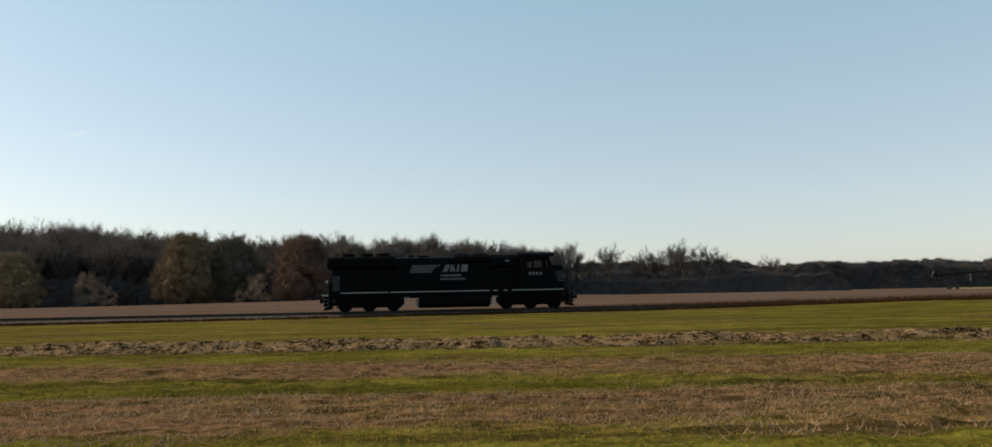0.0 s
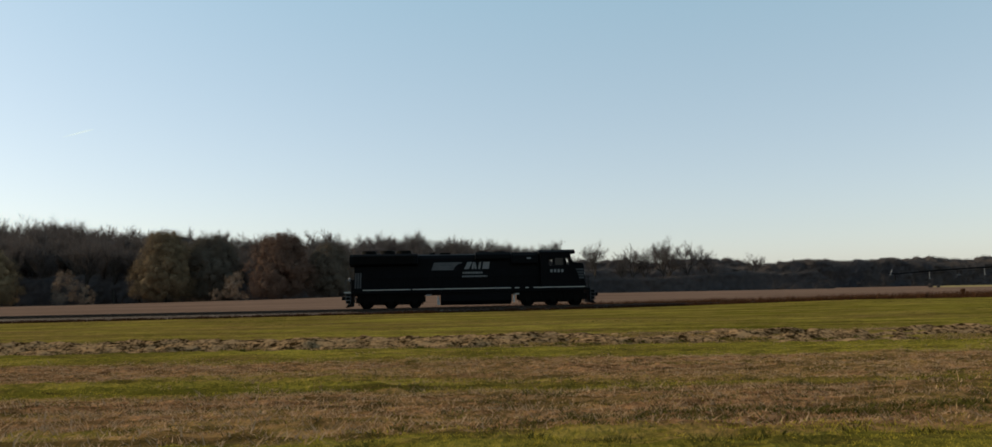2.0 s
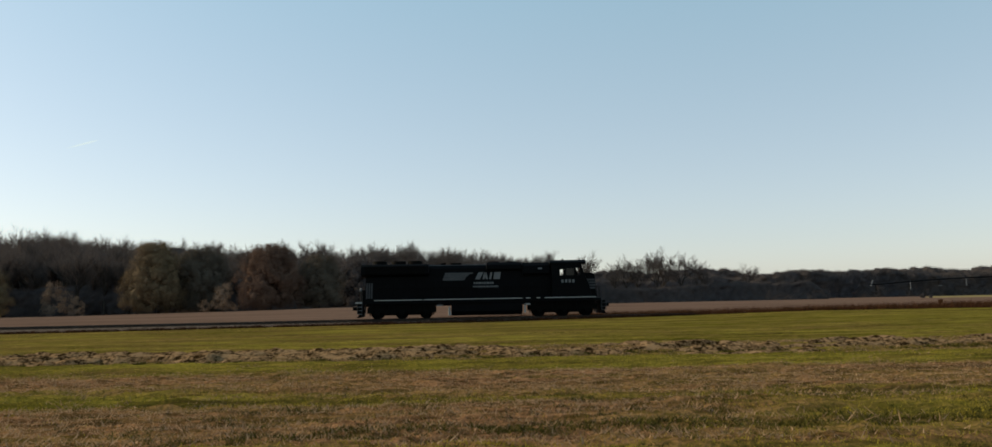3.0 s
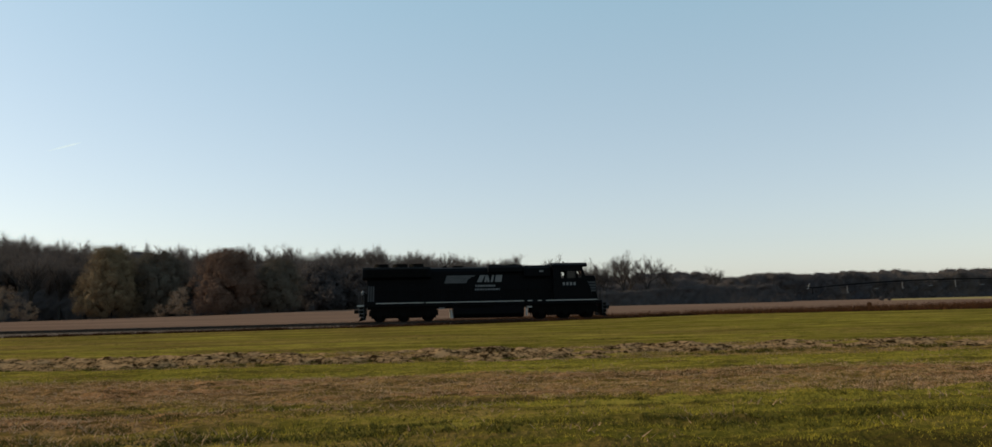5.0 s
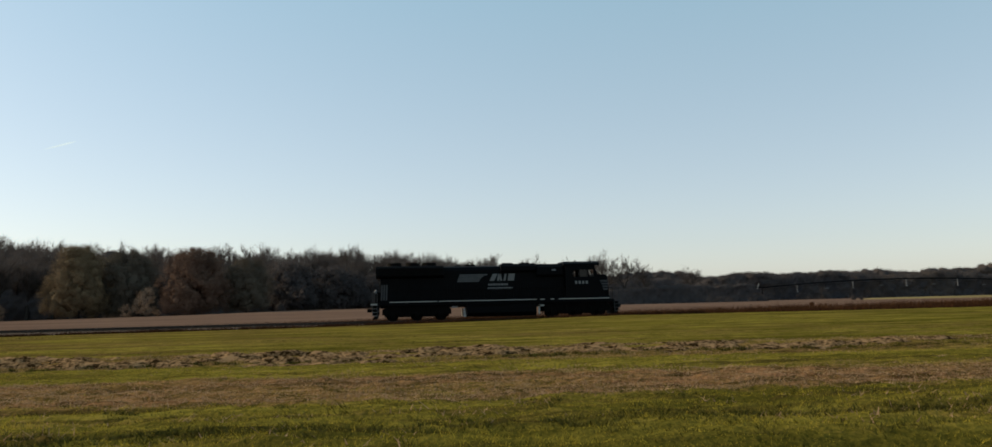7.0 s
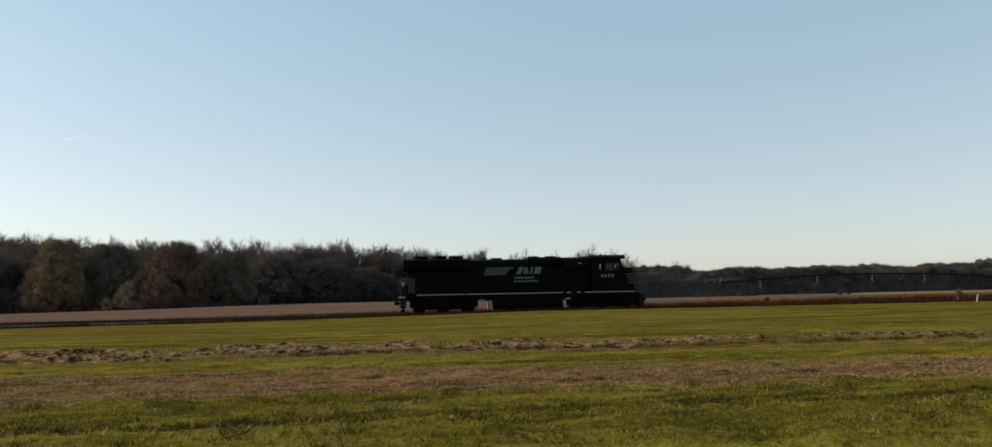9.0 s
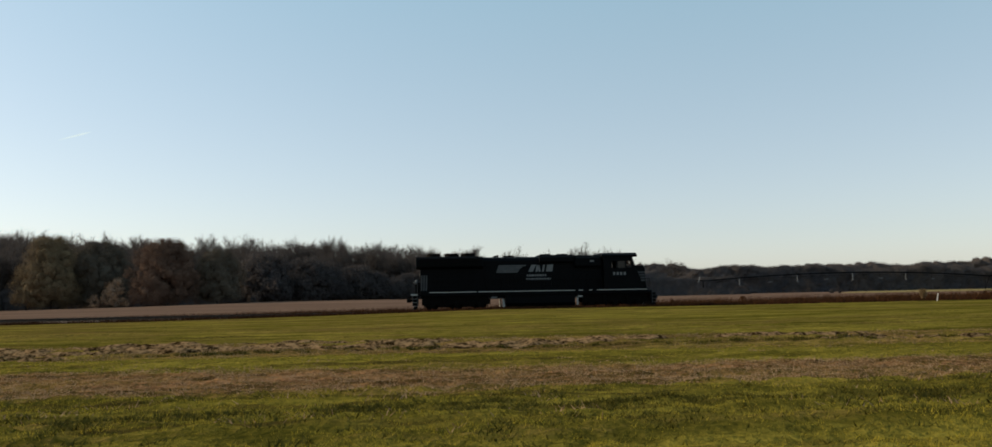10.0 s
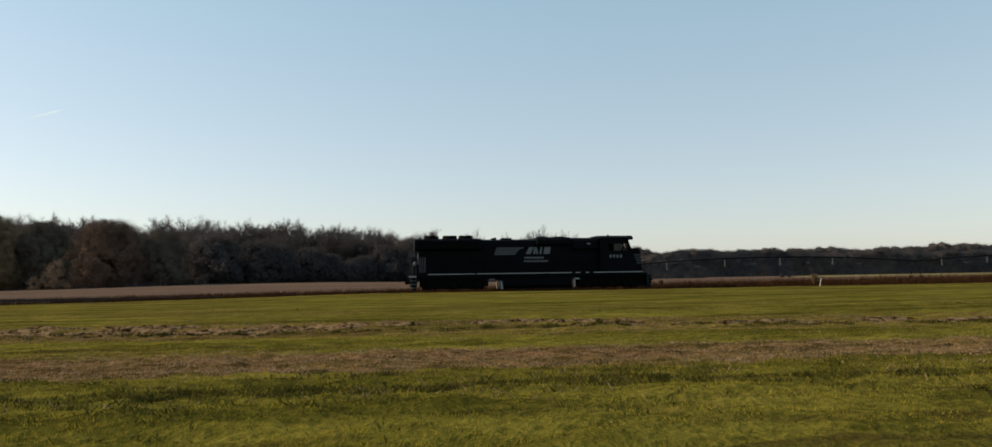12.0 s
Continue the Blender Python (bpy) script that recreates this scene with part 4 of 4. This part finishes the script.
def build_grass():
    rng = np.random.default_rng(31)
    x, y = clumped(rng, 540000, -12, 72, 5.0, 26, 1.9, 0.15, 12)
    u = y + LEAN * x
    wave = patches(x, y, 0.5, 1.0) * 0.8
    bare = ((u + wave > 15.7) & (u + wave < 22.8) & ((x + 5 * wave > 8) | (u > 18))) | ((u + wave > 8.0) & (u + wave < 13.2) & (x + 5 * wave < 15))
    keep = ~bare | (rng.uniform(size=len(x)) < 0.12)
    x, y = x[keep], y[keep]
    lush = patches(x, y, 1.1, 0.4) * 0.5 + patches(x, y, 3.1, 2.0) * 0.5
    h = 0.03 * np.interp(y, [4.3, 8], [0.55, 1]) * (1 + 0.8 * np.clip(lush, -0.6, 1)) * np.repeat(rng.lognormal(0, 0.3, len(x) // 12 + 1), 12)[:len(x)]
    vs, fs = blades(rng, x, y, h, np.full(len(x), 0.0042), 0.6)
    tagged(raw("grass", vs, fs, M_GRASS), "short mown green grass by the road", "grass", kind="stuff")
    # cut straw on the dry strips
    x, y = clumped(rng, 260000, -14, 74, 6.6, 25, 1.2, 0.22, 16)
    u = y + LEAN * x
    wave = patches(x, y, 0.5, 1.0) * 0.8
    dry_strip = ((u + wave > 15.5) & (u + wave < 22.9) & ((x + 5 * wave > 8) | (u > 18))) | ((u + wave > 7.8) & (u + wave < 13.4) & (x + 5 * wave < 15))
    lone = np.repeat(rng.uniform(size=len(u) // 16), 16)
    keep = np.where(dry_strip, lone < 0.75, lone < 0.06)
    x, y = x[keep], y[keep]
    h = 0.055 * np.repeat(rng.lognormal(0, 0.3, len(x) // 16 + 1), 16)[:len(x)]
    vs, fs = blades(rng, x, y, h, np.full(len(x), 0.009), 1.1)
    tagged(raw("dry_grass", vs, fs, M_STRAW), "dry cut straw lying on the mown strips", "dry grass", kind="stuff")
    # rough dark tufts in a broken line near the road
    x, y = clumped(rng, 48000, 8, 72, 0, 1, 1.0, 0.1, 40)
    y = 8.3 - 0.008 * x + 1.0 * (y - 0.5) + 0.35 * patches(x, y * 0, 0.3, 3.0)
    vs, fs = blades(rng, x, y, np.full(len(x), 0.06), np.full(len(x), 0.006), 0.8)
    tagged(raw("grass_tufts", vs, fs, M_TUFT), "rough dark taller grass tufts in the verge", "grass", kind="stuff")
    # single rough tufts scattered over the mown verge
    x, y = clumped(rng, 56000, 6, 74, 6.0, 14.5, 1.1, 0.09, 45)
    vs, fs = blades(rng, x, y, 0.055 * np.repeat(rng.lognormal(0, 0.3, len(x) // 45 + 1), 45)[:len(x)], np.full(len(x), 0.0055), 0.9)
    tagged(raw("scattered_tufts", vs, fs, M_TUFT), "single rough dark grass tufts scattered over the mown verge", "grass", kind="stuff")
    # swaths left by the mower: short broken lines of darker stubble and of bleached cut grass
    for name, label, mat, seed, n, tall in (("stubble_lines", "broken dark lines of uncut stubble across the mown strips", M_TUFT, 41, 900, 0.05),
                                            ("cut_swaths", "broken pale lines of cut grass on the dry strips", M_STRAW, 42, 2600, 0.042)):
        r2 = np.random.default_rng(seed)
        cx, cu = r2.uniform(-14, 76, n), 8.0 + 14.8 * r2.uniform(0, 1, n)
        cu = np.round(cu / 0.55) * 0.55 + r2.normal(0, 0.1, n)
        if mat is M_STRAW:
            dry = ((cu > 15.3) & (cx > 8)) | (cu > 18.5) | ((cu < 13) & (cx < 13))
            cx, cu = cx[dry], cu[dry]
        m, per = len(cx), 80
        length = np.repeat(r2.uniform(0.2, 2.2, m), per)
        x = np.repeat(cx, per) + r2.normal(size=m * per) * length
        u = np.repeat(cu, per) + r2.normal(size=m * per) * 0.06 + 0.1 * patches(x, x * 0, 1.3, seed)
        vs, fs = blades(r2, x, u - LEAN * x, np.full(len(x), tall), np.full(len(x), 0.0065), 1.0)
        tagged(raw(name, vs, fs, mat), label, "grass", kind="stuff")
    # long broken streaks of rank grass on the green field up to the railway
    r2 = np.random.default_rng(43)
    n, per = 110, 220
    cx, cy = r2.uniform(-60, 130, n), 34.0 + 27.0 * r2.uniform(0, 1, n)
    x = np.repeat(cx, per) + r2.normal(size=n * per) * np.repeat(r2.uniform(0.8, 3.6, n), per)
    y = np.repeat(cy, per) - LEAN * 0.6 * (x - 20) + r2.normal(size=n * per) * 0.22
    keep = y < 62.5
    vs, fs = blades(r2, x[keep], y[keep], np.full(keep.sum(), 0.045), np.full(keep.sum(), 0.02), 0.9)
    tagged(raw("rank_streaks", vs, fs, M_TUFT), "broken dark streaks of rank grass across the green field", "grass", kind="stuff")
    # dark blades that stand in for the shade of the hay, along its foot
    x, y = clumped(rng, 13000, -34, 110, 0, 1, 1.0, 0.12, 30)
    y = 30.4 - 0.85 * np.interp(x, [-30, 10, 50, 110], [2.3, 1.7, 0.75, 0.6]) + 0.3 * patches(x, x * 0, 0.35, 1.2) + 0.3 * (y - 0.5) - LEAN * x
    vs, fs = blades(rng, x, y, np.full(len(x), 0.11), np.full(len(x), 0.014), 0.5)
    tagged(raw("ditch_grass", vs, fs, M_TUFT), "dark blades standing in for shade at the foot of the hay", "grass", kind="stuff")
    # the ditch with its bleached weeds
    x, y = clumped(rng, 60000, -34, 110, 0, 1, 1.0, 0.2, 40)
    y = (28.6 + 3.6 * y) - LEAN * x
    thin = np.interp(x, [-30, 10, 50, 110], [1, 0.85, 0.4, 0.25])
    keep = np.repeat(rng.uniform(size=len(x) // 40), 40) < thin
    x, y = x[keep], y[keep]
    h = 0.085 * np.interp(x, [-30, 10, 50], [1.15, 1, 0.6]) * np.repeat(rng.lognormal(0, 0.2, len(x) // 40 + 1), 40)[:len(x)]
    vs, fs = blades(rng, x, y, h, np.full(len(x), 0.014), 0.9)
    tagged(raw("ditch_weeds", vs, fs, M_PALEWEED), "bleached dry weeds along a shallow ditch", "weeds", kind="stuff")
    # matted hay lying along the ditch
    xs, us = np.arange(-36, 112, 0.2), np.arange(27.6, 33.2, 0.13)
    gx, gu = np.meshgrid(xs, us)
    lump = value_noise(gx * 0.55, gu * 2.3, 5) * 0.5 + value_noise(gx * 1.6, gu * 5.0, 6) * 0.38 + value_noise(gx * 4.5, gu * 7.0, 7) * 0.24
    body = np.clip(1 - np.abs((gu - 30.4 + 0.9 * (value_noise(gx * 0.35, gx * 0, 8) - 0.5)) / np.interp(gx, [-30, 10, 50, 110], [2.3, 1.7, 0.75, 0.6])) ** 2, -0.6, 1)
    tall = np.interp(gx, [-30, 5, 40, 110], [0.38, 0.33, 0.2, 0.15])
    gy = gu - LEAN * gx
    gz_ = ground_z(gx, gy) - 0.11 + tall * (body * 0.5 + 1.5 * lump - np.interp(gx, [-30, 5, 40, 80], [0.66, 0.76, 0.74, 0.72]))
    vs = np.stack([gx, gy, gz_], -1).reshape(-1, 3)
    i, j = np.meshgrid(np.arange(len(xs) - 1), np.arange(len(us) - 1))
    a = (j * len(xs) + i).ravel()
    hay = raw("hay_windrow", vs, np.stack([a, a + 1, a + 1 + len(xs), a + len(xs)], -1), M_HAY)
    tagged(hay, "long low windrow of bleached matted hay along a ditch", "hay", kind="stuff")
    # rusty weeds along the far side of the track
    x, y = clumped(rng, 170000, -60, 190, 70.8, 74.5, 1.0, 0.35, 20)
    grow = np.interp(x, [-60, 0, 20, 60, 110, 190], [0.25, 0.3, 0.5, 0.8, 1.05, 1.1])
    keep = rng.uniform(size=len(x)) < np.interp(x, [-60, 10, 60], [0.35, 0.7, 1])
    x, y, grow = x[keep], y[keep], grow[keep]
    vs, fs = blades(rng, x, y, grow * np.repeat(rng.uniform(0.6, 1.15, len(x) // 4 + 1), 4)[:len(x)], np.full(len(x), 0.024), 0.55)
    # low dark weeds on the near side, also standing in for the bank's foot shadow
    x2, y2 = clumped(rng, 40000, -60, 150, 63.6, 65.0, 1.0, 0.25, 20)
    vs2, fs2 = blades(rng, x2, y2, np.interp(x2, [-60, -20, 10, 150], [0.2, 0.2, 0.22, 0.3]), np.full(len(x2), 0.03), 0.4)
    tagged(raw("verge_weeds", vs2, fs2, M_WEED), "low brown weeds that also stand in for shade at the ballast's foot", "weeds", kind="stuff")
    tagged(raw("trackside_weeds", vs, fs, M_WEED), "tall rusty-brown weeds along the railway", "weeds", kind="stuff")


build_grass()


# ---- irrigation boom, post and other small things ----
def build_boom():
    """A long pivot irrigation machine: trussed pipe spans on wheeled towers."""
    boom = tagged(new("irrigation_boom"), "long galvanised pivot irrigation boom on wheeled towers", "irrigation machine")
    ax, ay, step = 84.1, 126.35, 59.7
    way = Vector((1.0, 0.16, 0)).normalized()

    def at(s, h):
        p = Vector((ax, ay, 0)) + way * s
        return Vector((p.x, p.y, gz(p.x, p.y) + h))

    def pipe(s):
        """The pipe's line: a long shallow camber between towers."""
        p = Vector((ax, ay, 0)) + way * s
        z = 3.06 + 1.05 * (1 - (2 * ((s / step) % 1.0) - 1) ** 2)
        return Vector((p.x, p.y, z))

    bm = bmn()
    rod(bm, pipe(0) + way * -1.6 + Vector((0, 0, 0.1)), pipe(0), 0.07, 0.12)
    rod(bm, pipe(0) + way * -0.4 + Vector((0, 0, -1.1)), pipe(0) + way * -0.4, 0.12, 0.07)
    part("end_boom", bm, M_GALV, boom)
    bm = bmn()
    rod(bm, pipe(0) + way * -1.3 + Vector((0, 0, -0.2)), pipe(0) + way * -0.9 + Vector((0, 0, 0.75)), 0.1, 0.06)
    part("end_gun", bm, M_HOSE, boom, "pale end sprinkler")
    for k in range(3):
        s0 = k * step
        bm = bmn()
        n = 14
        pts = [pipe(s0 + step * i / n) for i in range(n + 1)]
        # one bent tube
        across = Vector((-way.y, way.x, 0))
        rings = [[bm.verts.new(p + (across * math.cos(j * math.pi / 5) + Vector((0, 0, math.sin(j * math.pi / 5)))) * 0.11) for j in range(10)] for p in pts]
        for r0, r1 in zip(rings, rings[1:]):
            for j in range(10):
                bm.faces.new((r0[j], r0[(j + 1) % 10], r1[(j + 1) % 10], r1[j]))
        span = part("pipe_span", bm, M_GALV, boom)
        bm = bmn()
        low = [(a + b) / 2 - Vector((0, 0, 0.45)) for a, b in zip(pts, pts[1:])]
        for i, p in enumerate(low):
            rod(bm, pts[i], p, 0.012, n=4)
            rod(bm, p, pts[i + 1], 0.012, n=4)
            if i:
                rod(bm, low[i - 1], p, 0.012, n=4)
        part("truss", bm, M_GALV, span)
        for i in range(8):
            p = pipe(s0 + 6.5 + 5.7 * i)
            bm = bmn()
            drop = 1.05 if i % 2 else 1.3
            rod(bm, p, p - Vector((0, 0, drop)), 0.03 if i % 2 else 0.06, n=6)
            hose = part("drop_hose", bm, M_TYRE if i % 2 else M_HOSE, span)
            bm = bmn()
            foot = p - Vector((0, 0, drop))
            rod(bm, foot - way * 0.1, foot + way * (0.7 if i % 2 else 0.3), 0.055, n=6)
            part("nozzle", bm, M_HOSE, hose, "pale sprinkler nozzle")
        if k == 0:
            continue
        c = at(s0, 0)
        bm = bmn()
        cross = Vector((-way.y, way.x, 0))
        for sgn in (-1, 1):
            rod(bm, pipe(s0), c + cross * sgn * 1.2 + Vector((0, 0, 0.8)), 0.045)
            rod(bm, c + cross * sgn * 1.2 + Vector((0, 0, 0.8)), c + cross * sgn * 0.9 + Vector((0, 0, 2.6)), 0.04)
        rod(bm, c + cross * -1.2 + Vector((0, 0, 0.8)), c + cross * 1.2 + Vector((0, 0, 0.8)), 0.035)
        tower = part("tower", bm, M_GALV, boom)
        for sgn in (-1, 1):
            bm = bmn()
            w = c + cross * sgn * 1.2 + Vector((0, 0, 0.36))
            rod(bm, w - way * 0.1, w + way * 0.1, 0.36, n=18)
            part("tyre", bm, M_TYRE, tower)


build_boom()


def build_post(x, y, h, lean, name, label):
    bm = bmn()
    box(bm, -0.035, 0.035, -0.035, 0.035, -0.25, h, 0.012)
    post = part(name, bm, M_POST)
    tagged(post, label, "post")
    post.matrix_basis = pose(x, y, gz(x, y), 0, lean, 0)
    return post


build_post(80.1, 62.8, 0.66, 12, "marker_post", "thin white leaning marker post beside the railway")


def build_contrail():
    """A faint short vapour trail, far off, with a set glow in place of sunlight."""
    m = bpy.data.materials.new("vapour")
    m.use_nodes = True
    n, l = m.node_tree.nodes, m.node_tree.links
    n.remove(n["Principled BSDF"])
    em, tp, mx = n.new("ShaderNodeEmission"), n.new("ShaderNodeBsdfTransparent"), n.new("ShaderNodeMixShader")
    em.inputs["Color"].default_value, em.inputs["Strength"].default_value = (0.72, 0.92, 1, 1), 1.08
    mx.inputs[0].default_value = 0.5
    l.new(tp.outputs[0], mx.inputs[1])
    l.new(em.outputs[0], mx.inputs[2])
    l.new(mx.outputs[0], n["Material Output"].inputs["Surface"])
    bm = bmn()
    ends = Vector((-74, 3800, 742)), Vector((74, 3800, 782))
    for a, b, r0, r1 in ((0.0, 0.3, 0.6, 3.6), (0.3, 0.75, 3.6, 5.0), (0.75, 1.0, 5.0, 0.8), (0.25, 0.5, 0.4, 2.6), (0.5, 0.9, 2.6, 0.4)):
        rod(bm, ends[0].lerp(ends[1], a), ends[0].lerp(ends[1], b), r0, r1, 10)
    ob = part("vapour_trail", bm, m)
    ob.visible_shadow = False
    return tagged(ob, "short faint white vapour trail in the sky", "vapour trail", kind="structure")


vapour_trail = build_contrail()


def build_weed_clump(x, y, height, spread, mat, name, label, seed):
    """A bush of dry stalks that fan out from one root, with seed heads."""
    rng = np.random.default_rng(seed)
    n = 90
    ang, tip = rng.uniform(0, 2 * math.pi, n), spread * np.sqrt(rng.uniform(0, 1, n))
    top = np.stack([np.cos(ang) * tip, np.sin(ang) * tip, height * rng.uniform(0.55, 1.0, n)], 1)
    root = np.stack([np.cos(ang) * 0.08, np.sin(ang) * 0.08, np.zeros(n) - 0.05], 1)
    side = np.stack([-np.sin(ang), np.cos(ang), np.zeros(n)], 1) * 0.03
    stalks = np.stack([root - side, root + side, top], 1).reshape(-1, 3), np.arange(3 * n).reshape(-1, 3)
    clump = tagged(new(name), label, "weeds")
    raw("stalks", *stalks, mat, clump)
    raw("seed_heads", *leaf_cloud(rng, top, np.full(n, 0.12), 700, 0.12), mat, clump)
    clump.location = (x, y, gz(x, y))


build_weed_clump(82.0, 107.0, 0.75, 0.25, M_WEED, "weed_clump", "small dark clump of weeds standing in the stubble", 51)
build_weed_clump(84.0, 70.2, 1.25, 0.3, M_PALEWEED, "weed_clump", "bleached tall weed standing above the trackside growth", 52)

# ---- sleepers, piece by piece ----
bm = bmn()
box(bm, -0.115, 0.115, -1.28, 1.28, -0.12, 0.056, 0.012)
sleeper = part("sleeper", bm, M_TIE, track)
for i in range(279):
    ob = sleeper if i == 0 else bpy.data.objects.new("sleeper", sleeper.data)
    if i:
        scene.collection.objects.link(ob)
        ob.parent = track
    ob.matrix_basis = pose(-48 + i * 0.56, random.uniform(-0.03, 0.03), grade(-48 + i * 0.56) + random.uniform(-0.01, 0.006), 0, 0, random.uniform(-1.2, 1.2))


# ---- what moves ----
def loco_x(t):
    """Where the locomotive's middle stands at t seconds: it gathers a little speed."""
    return 0.83 + 4.463 * t - 0.0211 * t * t + 0.0025 * t ** 3


def motions():
    rows = []
    for i in range(25):
        x = loco_x(i / 2)
        rear, front = grade(x - 6.85), grade(x + 6.95)
        rows.append((i / 2, pose(x, TRACK_Y, RAIL_Z + (rear + front) / 2, 0, math.degrees(math.atan((rear - front) / 13.8)), 0)))
    walk(loco, rows)
    walk(vapour_trail, [(t, pose(3800 * math.tan(radians(-24.55 + 0.255 * t)), 0, 0)) for t in range(13)])
    steps = [i * 4 / 30 for i in range(91)]
    for ws, x in zip(wheelsets, AXLES):
        walk(ws, [(t, pose(x, 0, 0.53) @ Matrix.Rotation((loco_x(t) - loco_x(0)) / 0.53, 4, "Y")) for t in steps])


motions()
